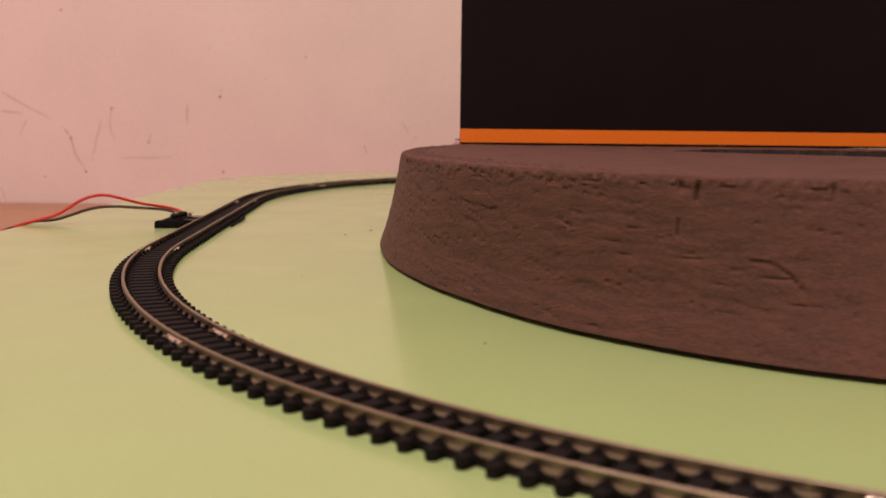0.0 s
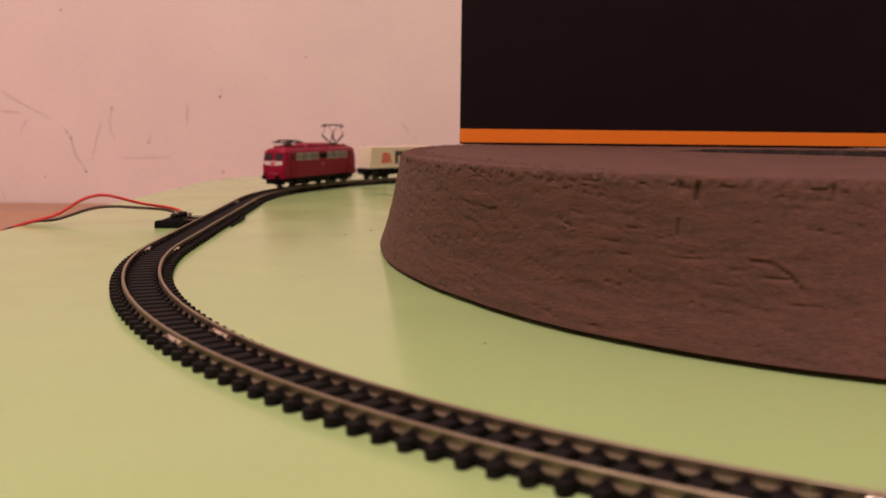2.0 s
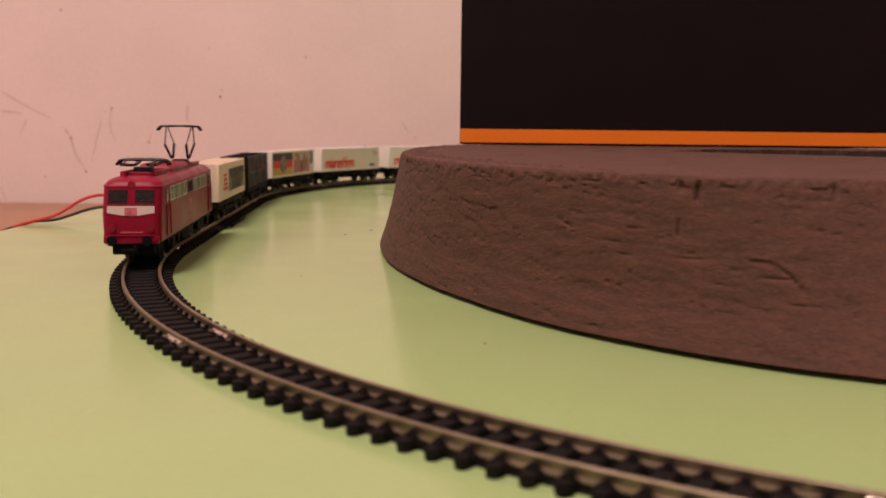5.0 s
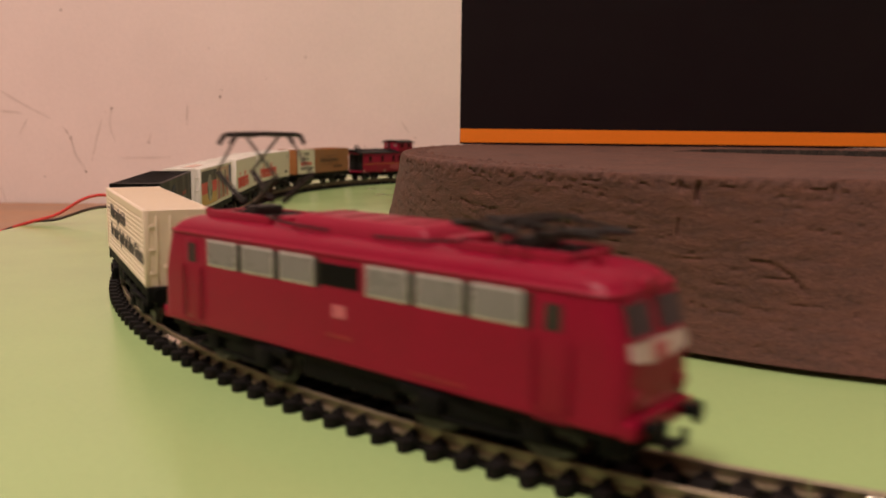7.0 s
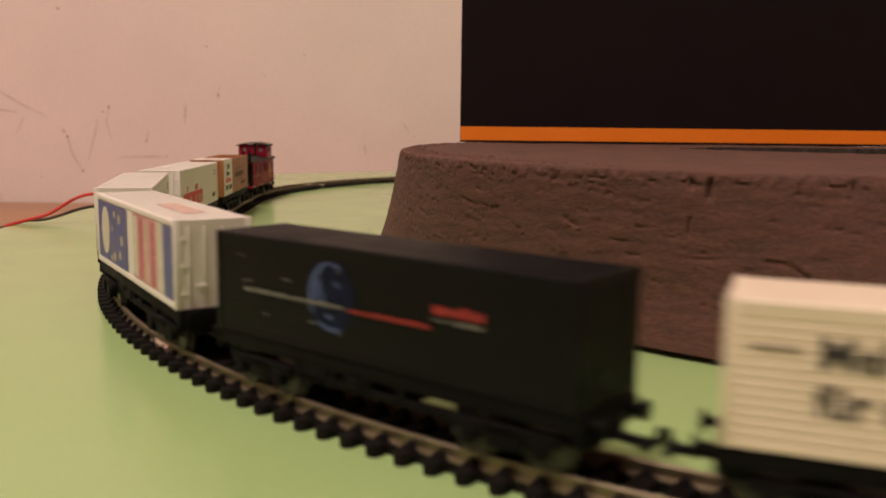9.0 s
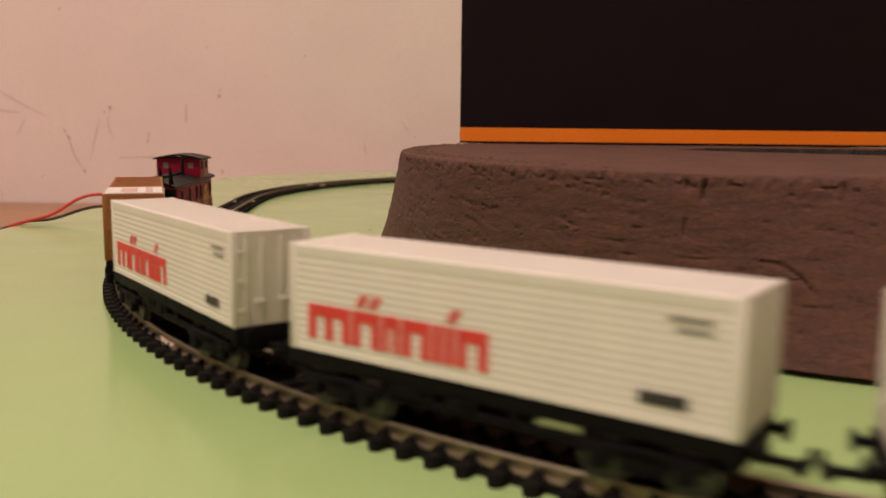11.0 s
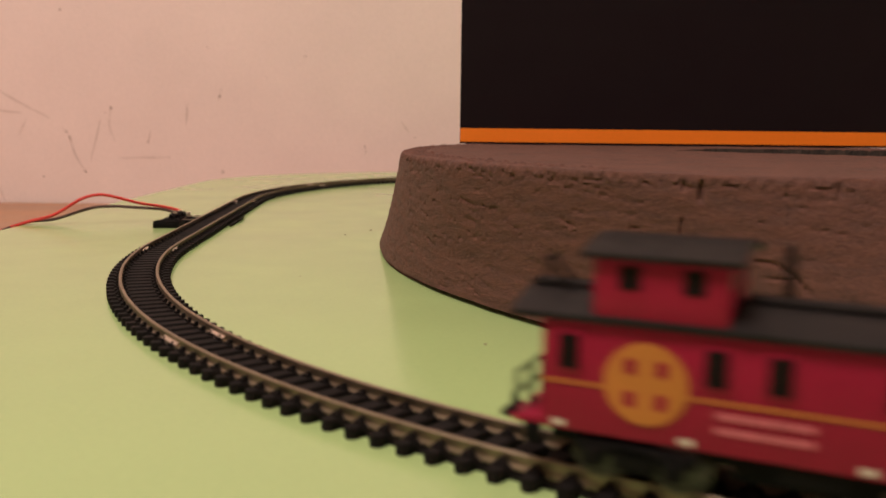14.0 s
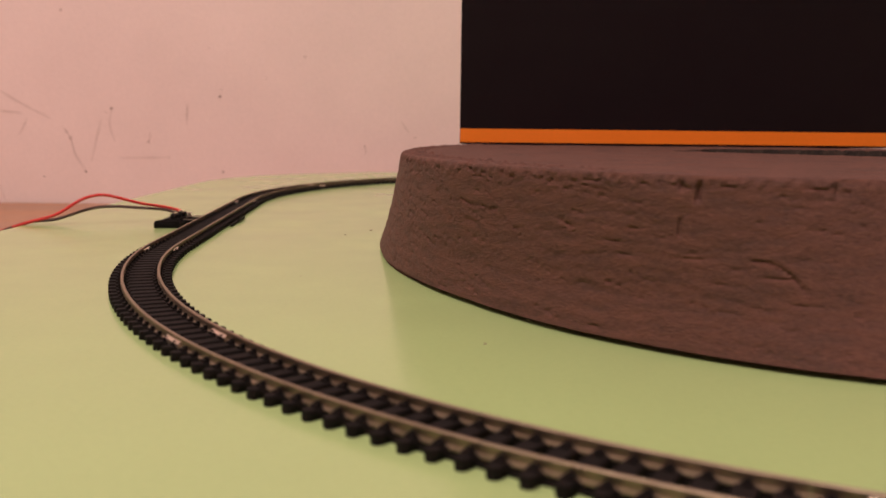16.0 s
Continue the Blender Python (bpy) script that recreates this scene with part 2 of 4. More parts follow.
# ---- the room ----
def room():
    wall = tagged(part("wall_north", boxes((-1500, 1500, 760, 870, -780, 1700)), M_WALL), "cream painted wall with dark scuffs and scratches", "wall", kind="structure")
    # walls, floor and ceiling out of view, added to bounce the lamp's light
    for name, b in (("wall_south", (-1500, 1500, -1710, -1600, -780, 1700)), ("wall_west", (-1610, -1500, -1600, 760, -780, 1700)), ("wall_east", (1500, 1610, -1600, 760, -780, 1700))):
        tagged(part(name, boxes(b), M_ROOM), "unseen pale room wall, added to bounce light", "wall", kind="structure")
    tagged(part("floor", boxes((-1610, 1610, -1710, 870, -800, -780)), M_FLOOR), "unseen brown floor, added to close the room", "floor", kind="structure")
    tagged(part("ceiling", boxes((-1610, 1610, -1710, 870, 1700, 1720)), M_ROOM), "unseen pale ceiling, added to bounce light", "ceiling", kind="structure")
    # scratches and scuffs on the wall above the table: x, z in mm
    runs = (((-284, 46), (-286, 33), (-282, 19)), ((-190, 61), (-192, 55)), ((-251, 28), (-253, 19)), ((-326, 31), (-320, 21), (-316, 7), (-307, -8)),
            ((-293, 38), (-303, 2)), ((-277, 5), (-236, 6)), ((-364, 23), (-356, 38)), ((-378, 61), (-360, 50), (-336, 38)), ((-379, 44), (-361, 42)),
            ((-219, 51), (-220, 34)), ((-68, 19), (-67, 10)), ((-37, 39), (-30, 29)), ((-383, -20), (-378, -35)))
    rng = random.Random(4)
    for run in runs:
        pts = smooth_path([(x, 760, z) for x, z in run], 5)
        bm = bmesh.new()
        wide = rng.uniform(0.22, 0.5)
        left, right = [], []
        for i, p in enumerate(pts):
            d = (pts[min(i + 1, len(pts) - 1)] - pts[max(i - 1, 0)]).normalized()
            w = wide * (0.25 + 0.75 * math.sin(math.pi * (i + 0.6) / len(pts))) * rng.uniform(0.6, 1.2)
            n = Vector((-d.z, 0, d.x)) * w
            left.append(bm.verts.new(p + n + Vector((0, -0.12, 0))))
            right.append(bm.verts.new(p - n + Vector((0, -0.12, 0))))
        for i in range(len(pts) - 1):
            bm.faces.new((left[i], left[i + 1], right[i + 1], right[i]))
        part("scratch", bm, M_SCUFF, wall)
    for x, z, r in ((-323, 128, 0.9), (-118, 92, 0.6), (-190, -6, 0.9), (-25, 25, 0.6), (-200, 98, 0.5), (-284, 47, 1.0), (-253, 19, 0.8), (-320, 22, 0.9), (-191, 58, 1.0), (-308, -7, 0.9), (-323, 27, 0.7), (-289, 43, 0.6), (-236, 6, 0.5), (-190, 63, 0.6), (-67, 12, 0.5), (-33, 33, 0.5), (-272, 5, 0.5), (-152, 74, 0.5), (-344, -12, 0.6)):
        bm = bmesh.new()
        loft(bm, [[Vector((x + s * r * rng.uniform(0.7, 1.2) * math.cos(a), yy, z + s * r * rng.uniform(0.7, 1.3) * math.sin(a))) for a in (k * math.pi / 5 for k in range(10))] for yy, s in ((760, 1), (759.85, 0.8))])
        part("scuff", bm, M_FLECK, wall)


def table():
    t = tagged(new("wooden_table"), "brown wooden table standing against the wall", "table")
    part("tabletop", boxes((-800, 800, -450, 756, -59, -34), bevel=2), M_WOOD, t)
    for x in (-760, 760):
        for y in (-410, 716):
            part("leg", boxes((x - 25, x + 25, y - 25, y + 25, -780, -59), bevel=2), M_WOOD, t)


def board():
    """The green board with its rounded far corners, lying on the table."""
    x0, x1, y0, y1, r = -150.5, 450.0, -280.0, 682.0, 143.0
    outline = []
    for cx, cy, a0, rr in ((x1 - r, y1 - r, 0, r), (x0 + r, y1 - r, 90, r), (x0 + r, y0 + r, 180, r), (x1 - r, y0 + r, 270, r)):
        for i in range(17):
            a = radians(a0 + 90 * i / 16)
            outline.append((cx + rr * math.cos(a), cy + rr * math.sin(a)))
    mid = ((x0 + x1) / 2, (y0 + y1) / 2)

    def ring(z, inset):
        return [Vector((x + (mid[0] - x) * inset / 350, y + (mid[1] - y) * inset / 350, z)) for x, y in outline]
    t = tagged(new("green_board"), "pale green glossy board with rounded corners on the table", "board")
    part("surface", loft(bmesh.new(), [ring(-2, 0), ring(-0.5, 0), ring(0, 0.5)]), M_GREEN, t, angle=30)
    part("core", loft(bmesh.new(), [ring(-34, 0.5), ring(-2.01, 0.5)]), M_BOARD_EDGE, t, "raw chipboard core under the laminate")


# ---- clay block and the black box on it ----
def ellipse_radius(theta, cx, cy, rx, ry, rot, ox=77.0, oy=262.0):
    """Distance from (ox, oy) to a turned ellipse in the direction theta."""
    c, s = math.cos(rot), math.sin(rot)
    px, py = ox - cx, oy - cy
    dx, dy = math.cos(theta), math.sin(theta)
    ux, uy, vx, vy = (px * c + py * s) / rx, (-px * s + py * c) / ry, (dx * c + dy * s) / rx, (-dx * s + dy * c) / ry
    a, b, k = vx * vx + vy * vy, ux * vx + uy * vy, ux * ux + uy * uy - 1
    return (-b + math.sqrt(b * b - a * k)) / a


CLAY_TOP = 29.9


def clay_block():
    rng = random.Random(11)
    # gouges on the flank: angle in degrees, z, length, slant in degrees, width, depth (all mm)
    gouges = [(253.3, 27.2, 3.4, 86, 0.5, 1.1), (252.0, 28.0, 1.6, 100, 0.45, 0.8), (252.0, 21.2, 3.6, 88, 0.32, 0.6), (263.0, 27.8, 1.8, 90, 0.35, 0.7), (242.0, 20.1, 3.6, -16, 0.25, 0.5)]
    # a curved crease, a dotted scratch and a row of dents running down from the rim
    for k in range(12):
        u = k / 11
        gouges.append((257.4 + 3.4 * u, 16.5 + 1.4 * u - 5.4 * u * u, 1.5, -4 - 44 * u, 0.34, 0.12 + 0.36 * u))
    for k in range(16):
        gouges.append((224.2 + 0.6 * k + rng.uniform(-0.15, 0.15), 21.9 - 0.055 * k + rng.gauss(0, 0.12), rng.uniform(0.5, 1.2), -8, 0.22, rng.uniform(0.25, 0.6)))
        gouges.append((237.0 + 0.7 * k + rng.uniform(-0.2, 0.2), 28.6 - 0.25 * k + rng.gauss(0, 0.3), rng.uniform(0.5, 1.3), -12, 0.22, rng.uniform(0.2, 0.55)))
    for _ in range(620):
        gouges.append((rng.uniform(190, 272), 28.6 - 26.6 * rng.random() ** 1.4, rng.uniform(0.8, 6.5), rng.gauss(-7, 6), rng.uniform(0.10, 0.18), rng.uniform(0.06, 0.34)))
    for _ in range(42):
        gouges.append((rng.uniform(195, 272), rng.uniform(27.2, 28.9), rng.uniform(0.5, 2.0), rng.gauss(0, 25), rng.uniform(0.16, 0.28), rng.uniform(0.15, 0.45)))
    g = np.array(gouges)
    fine_angles = list(np.linspace(150, 285, 900)) + list(np.linspace(286, 509, 260))
    levels = [0.0, 1.0, 1.12, 1.5, 2.0] + list(np.linspace(2.5, 28.6, 62)) + [29.2, 29.6, 29.85]
    verts, faces = [], []
    for z in levels:
        f = min(1.0, z / 29.4)
        for a in fine_angles:
            t = radians(a)
            r = (1 - f) * ellipse_radius(t, 81.3, 261.3, 99.4, 138.1, 0.2) + f * ellipse_radius(t, 73.8, 262.6, 85.1, 124.0, -0.1)
            r += (1.6 if z > 1.05 else -3.2) * max(0.0, 1 - z / 9.0) * min(1.0, max(0.15, (a - 203) / 28))        # foot, undercut at the very bottom
            r += (1 - f) * 2.2 * min(1.2, max(0.0, (a - 228) / 38)) if a < 300 else 0.0
            p0 = Vector((77 + r * math.cos(t), 262 + r * math.sin(t), z))
            if z > 28.3:
                r -= 0.8 * (1 - math.sqrt(max(0.0, 1 - ((z - 28.3) / 1.6) ** 2))) - 0.5 * noise.noise(p0 * 0.9)
            p = Vector((77 + r * math.cos(t), 262 + r * math.sin(t), z))
            r += 0.55 * noise.noise(p * 0.035) + 0.14 * noise.noise(Vector((p.x * 0.16, p.y * 0.16, p.z * 0.5))) + 0.10 * noise.noise(Vector((p.x * 0.5, p.y * 0.5, p.z * 1.6)))
            if a < 286:
                u, w = (a - g[:, 0]) * radians(1) * r, z - g[:, 1]
                c, s = np.cos(np.radians(g[:, 3])), np.sin(np.radians(g[:, 3]))
                along, across = np.abs(u * c + w * s), u * -s + w * c
                r -= float(np.sum(g[:, 5] * np.exp(-(across / g[:, 4]) ** 2) * np.clip(1.3 - (along / (g[:, 2] / 2)) ** 4, 0, 1)))
            x = 77 + r * math.cos(t)
            verts.append((x + 0.5 * max(0.0, x - 95), 262 + r * math.sin(t), z))
    n, m = len(fine_angles), len(levels)
    for j in range(m - 1):
        for i in range(n):
            k = (i + 1) % n
            faces.append((j * n + i, j * n + k, (j + 1) * n + k, (j + 1) * n + i))
    # top: rings drawn in towards the middle, with a rough trench scraped in it
    rim = [verts[(m - 1) * n + i] for i in range(n)]
    prev = (m - 1) * n
    for step in list(np.linspace(0.985, 0.03, 170)):
        base = len(verts)
        for x, y, z in rim:
            px, py = 77 + (x - 77) * step, 262 + (y - 262) * step
            zz = CLAY_TOP + 0.22 * noise.noise(Vector((px, py, 3)) * 0.07) + 0.08 * noise.noise(Vector((px, py, 9)) * 0.4)
            if step > 0.93 and px < 30:
                zz += 1.1 * max(0.0, noise.noise(Vector((px, py, 4)) * 0.75) - 0.08)        # crumbly lumps along the rim
            lo, hi = 281 - (px - 72.4) * 0.605, min(281 + (px - 72.4) * 1.29, 309 + 0.05 * (px - 72.4))
            lo, hi = lo + 2.0 * noise.noise(Vector((px, 0, 5)) * 0.3), hi + 2.0 * noise.noise(Vector((px, 0, 8)) * 0.25) + 1.2 * noise.noise(Vector((px, 0, 2)) * 0.9)
            if px > 71:
                inside = min(1.0, max(0.0, (py - lo) / 0.5)) * min(1.0, max(0.0, (hi - py) / 0.5))
                zz -= inside * (4.0 + 2.0 * noise.noise(Vector((px, py, 1)) * 0.35))
            verts.append((px, py, zz))
        for i in range(n):
            k = (i + 1) % n
            faces.append((prev + i, prev + k, base + k, base + i))
        prev = base
    faces.append(tuple(prev + i for i in range(n)))
    me = bpy.data.meshes.new("clay_block")
    me.from_pydata([Vector(v) * MM for v in verts], [], faces)
    me.materials.append(M_CLAY)
    me.materials.append(M_CLAY_DARK)
    # faces sunk into the trench take the darker clay colour
    low = CLAY_TOP - 0.7
    for p in me.polygons:
        if p.index >= (m - 1) * n and min(me.vertices[v].co.z for v in p.vertices) < low * MM:
            p.material_index = 1
    me.shade_smooth()
    me.set_sharp_from_angle(angle=radians(48))
    tagged(new("clay_block", me), "flat dark brown clay block with scratched sloping sides", "clay block")


def black_box():
    b = tagged(new("black_box"), "black cardboard box with an orange stripe on the clay", "box")
    # the lid's sides draw in a little towards the back
    part("carton", loft(bmesh.new(), [[Vector(v) for v in ((0, 0, z), (215, 0, z), (211, 32, z), (3, 32, z))] for z in (0.0, 150.0)]), M_CARD, b)
    part("stripe", boxes((0.1, 214.9, -0.06, 0.3, 0.75, 5.85)), M_ORANGE, b, "orange printed stripe")
    b.matrix_world = pose(5.9 * MM, 338.4 * MM, (CLAY_TOP + 0.15) * MM, 0, 0, 1.77)


# ---- track ----
R_TRACK, L_STRAIGHT = 208.02, 149.14
TH2 = radians(93.74)
C_NEAR, C_FAR = Vector((127.35, 267.42)), Vector((117.62, 416.24))
E_1, E_2 = Vector((-80.23, 253.85)), Vector((-89.95, 402.68))
S_E1 = 1.142312 * R_TRACK
HALF = math.pi * R_TRACK
LOOP = 2 * HALF + 2 * L_STRAIGHT


def plan(s):
    """The track's centre line s mm along it, counted from the near side to the far side: x, y and heading."""
    u = (s - S_E1) % LOOP
    d = Vector((math.cos(TH2), math.sin(TH2)))
    if u < L_STRAIGHT:
        p = E_1 + d * u
        return p.x, p.y, TH2
    u -= L_STRAIGHT
    if u < HALF:
        t = TH2 - u / R_TRACK
        return C_FAR.x - R_TRACK * math.sin(t), C_FAR.y + R_TRACK * math.cos(t), t
    u -= HALF
    if u < L_STRAIGHT:
        p = C_FAR * 2 - E_2 - d * u
        return p.x, p.y, TH2 - math.pi
    u -= L_STRAIGHT
    t = TH2 - math.pi - u / R_TRACK
    return C_NEAR.x - R_TRACK * math.sin(t), C_NEAR.y + R_TRACK * math.cos(t), t


RAIL_PROFILE = ((-0.70, 1.15), (-0.70, 1.42), (-0.26, 1.56), (-0.26, 2.34), (-0.32, 2.44), (-0.32, 2.80), (-0.22, 2.9),
                (0.22, 2.9), (0.32, 2.80), (0.32, 2.44), (0.26, 2.34), (0.26, 1.56), (0.70, 1.42), (0.70, 1.15))


def sweep(profile, off, curved, length, n, start=0.0):
    """A profile swept along a section: straight along +x, or to the right round R_TRACK, from its start at the origin."""
    rings = []
    for i in range(n + 1):
        s = start + length * i / n
        x, y, t = (R_TRACK * math.sin(s / R_TRACK), R_TRACK * (math.cos(s / R_TRACK) - 1), -s / R_TRACK) if curved else (s, 0.0, 0.0)
        rings.append([Vector((x - (off + a) * math.sin(t), y + (off + a) * math.cos(t), z)) for a, z in profile])
    return loft(bmesh.new(), rings)


def sleeper_mesh():
    bm = bmesh.new()
    loft(bm, [[Vector((px * w, py, z)) for px, py in ((-0.5, -6.95), (0.5, -6.95), (0.98, -6.4), (0.98, -5.2), (1.4, -4.6), (1.4, 4.6), (0.98, 5.2), (0.98, 6.4), (0.5, 6.95), (-0.5, 6.95), (-0.98, 6.4), (-0.98, 5.2), (-1.4, 4.6), (-1.4, -4.6), (-0.98, -5.2), (-0.98, -6.4))] for z, w in ((0.02, 0.86), (0.7, 1.0), (1.15, 0.98), (1.5, 0.8))])
    for o in (4.0, -4.0):
        for d in (-1, 1):
            # chair holding the rail's foot, with a hooked tip against the web
            box(bm, -0.62, 0.62, o + d * 0.92 - 0.42, o + d * 0.92 + 0.42, 1.1, 1.85)
            box(bm, -0.34, 0.34, o + d * 0.62 - 0.26, o + d * 0.62 + 0.26, 1.5, 2.15)
    return mesh_of("sleeper", bm, M_SLEEPER, 30)


def track_section(name, label, curved, length, count, sleeper):
    t = tagged(new(name), label, "model track", "sections of the track loop")
    n = 24 if curved else 2
    for o in (4.0, -4.0):
        part("rail", sweep(RAIL_PROFILE, o, curved, length - 0.06, n), M_RAIL, t, "nickel silver rail")
        part("sleeper_web", sweep(((-0.9, 0.02), (-0.9, 0.7), (0.9, 0.7), (0.9, 0.02)), o, curved, length - 0.2, n), M_SLEEPER, t)
        part("rail_joiner", sweep(((-0.92, 1.2), (-0.92, 1.9), (-0.5, 2.28), (0.5, 2.28), (0.92, 1.9), (0.92, 1.2)), o, curved, 6.4, 4, -11.8), M_JOINER, t, "bright metal rail joiner")
    for i in range(count):
        s = length * (i + 0.5) / count
        ob = new("sleeper", sleeper)
        ob.parent = t
        a = -s / R_TRACK if curved else 0.0
        x, y = (R_TRACK * math.sin(s / R_TRACK), R_TRACK * (math.cos(s / R_TRACK) - 1)) if curved else (s, 0.0)
        ob.matrix_basis = pose(x * MM, y * MM, 0, 0, 0, math.degrees(a))
    return t


def track():
    sleeper = sleeper_mesh()
    arc = HALF / 6
    curve = straight = None
    s = S_E1
    for kind in "s" + "c" * 6 + "s" + "c" * 6:
        x, y, t = plan(s + 0.001)
        m = pose(x * MM, y * MM, 0, 0, 0, math.degrees(t))
        if kind == "c":
            if curve is None:
                curve = track_section("curved_track", "black-sleepered curved model track with metal rails", True, arc, 27, sleeper)
                curve.matrix_basis = m
            else:
                copy_thing(curve, m)
            s += arc
        else:
            if straight is None:
                straight = track_section("straight_track", "black-sleepered straight model track with metal rails", False, L_STRAIGHT, 37, sleeper)
                straight.matrix_basis = m
            else:
                copy_thing(straight, m)
            s += L_STRAIGHT


def connector():
    """The feeder clip beside the straight, with its two wires."""
    c = tagged(new("track_connector"), "black plastic track connector with red and dark wires", "connector")
    c.matrix_world = pose(-94.6 * MM, 318 * MM, 0, 0, 0, math.degrees(TH2))
    part("base_plate", boxes((-9, 13, -1.2, 8.0, 0.05, 1.9), (-3, 12, 0.2, 5.6, 1.9, 2.7), bevel=0.25), M_BLACK, c)
    part("terminal", boxes((1, 4.5, 1.0, 4.6, 2.6, 4.0), bevel=0.2), M_BLACK, c)
    part("terminal", boxes((6, 9.5, 0.4, 4.0, 2.6, 4.2), bevel=0.2), M_BLACK, c)
    part("screw", tubes([(2.7, 2.8, 3.9), (2.7, 2.8, 4.5)], [(7.7, 2.2, 4.1), (7.7, 2.2, 4.7)], r=0.8, seg=10), M_JOINER, c, "bright metal screw heads")
    part("cable_sleeve", tubes([(-2.5, 3.0, 3.2), (1.2, 2.8, 3.4)], [(4.6, 4.4, 3.0), (6.2, 3.0, 3.4)], r=0.9, seg=8), M_BLACK, c)
    part("side_rib", boxes((-8.6, -7.9, -1.0, 7.8, 1.85, 2.5), (-6.0, -5.4, -1.0, 7.8, 1.85, 2.4), (-3.9, -3.4, -1.0, 7.8, 1.85, 2.4), bevel=0.1), M_BLACK, c)
    part("spring_plate", boxes((9.8, 11.5, -1.0, 3.6, 3.2, 3.6), (11, 11.6, -0.6, 0.2, 1.9, 3.4)), M_JOINER, c, "bright metal spring plate")
    part("contact", boxes((6.5, 7.1, -5.4, 0.6, 1.7, 2.1), (1.6, 2.2, -5.4, 1.0, 1.7, 2.1)), M_JOINER, c, "bright metal contact tongue")
    part("arm", boxes((1, 12.5, -4.8, -1.3, 0.05, 1.8), (3.0, 5.0, -5.2, -1.0, 1.7, 2.6), bevel=0.15), M_BLACK, c)
    part("contact", boxes((9.0, 9.6, -5.0, 0.8, 2.3, 2.7)), M_JOINER, c, "bright metal contact tongue")
    part("clip", boxes((-4, 24, -18.6, -17.6, 0.05, 0.9), (8, 22, -18.9, -18.5, 0.05, 1.5), bevel=0.2), M_BLACK, c, "plain black clip along the inner sleeper ends")
    back = c.matrix_world.inverted()
    red = smooth_path([(-98, 330, 3.6), (-101, 333, 4.2), (-105.8, 332.0, 5.4), (-112.9, 327.7, 7.0), (-121.7, 323.5, 9.8), (-126.0, 321.3, 10.4), (-131.5, 319.2, 8.8), (-140.1, 317.1, 3.5), (-148.9, 313.9, 0.9), (-155.5, 302, -2.0), (-164, 277, -9), (-186, 238, -26), (-226, 198, -33.1), (-316, 163, -33.1)])
    dark = smooth_path([(-97, 324, 3.4), (-101.6, 328, 4.1), (-105.2, 328, 4.8), (-112.2, 325.6, 5.5), (-121.9, 323.5, 6.1), (-129.4, 321.3, 5.3), (-141.1, 319.2, 1.6), (-149.5, 315.0, 0.8), (-155, 301, -2.2), (-163, 275, -10), (-184, 234, -26.5), (-226, 188, -33.1), (-316, 153, -33.1)])
    for name, path, m, lab in (("red_wire", red, M_WIRE_RED, "thin red insulated wire"), ("dark_wire", dark, M_WIRE_BROWN, "thin dark brown insulated wire")):
        part(name, tubes([back @ (p * MM) / MM for p in path], r=0.55, seg=8), m, c, lab)


def specks():
    rng = random.Random(2)
    for x, y, r in ((-25.5, 309.8, 0.5), (-33.0, 296.4, 0.35), (7.5, 149.7, 0.3), (-35, 215, 0.2)):
        bm = bmesh.new()
        bmesh.ops.create_icosphere(bm, subdivisions=1, radius=r)
        for v in bm.verts:
            v.co = Vector((v.co.x * rng.uniform(0.7, 1.6), v.co.y * rng.uniform(0.6, 1.2), max(v.co.z, -r * 0.3) * 0.4))
        ob = tagged(part("crumb", bm, M_DUST), "tiny brown crumb lying on the green board", "crumb", "crumbs on the board")
        ob.location = Vector((x, y, r * 0.12)) * MM


room()
table()
board()
clay_block()
black_box()
connector()
specks()


# ---- vehicles; in each one x runs forward, z = 0 is the rail head ----
def wheel_mesh(radius):
    bm = bmesh.new()
    prof = ((radius * 0.25, -0.75), (radius * 0.78, -0.45), (radius * 0.84, -0.62), (radius, -0.62), (radius, 0.25), (radius * 1.18, 0.35), (radius * 1.18, 0.62), (radius * 0.3, 0.62))
    loft(bm, [[Vector((r * math.cos(2 * math.pi * k / 20), y, r * math.sin(2 * math.pi * k / 20))) for k in range(20)] for r, y in prof])
    return mesh_of("wheel", bm, M_WHEEL, 30)


WHEEL_SMALL, WHEEL_LARGE = wheel_mesh(2.6), wheel_mesh(3.3)


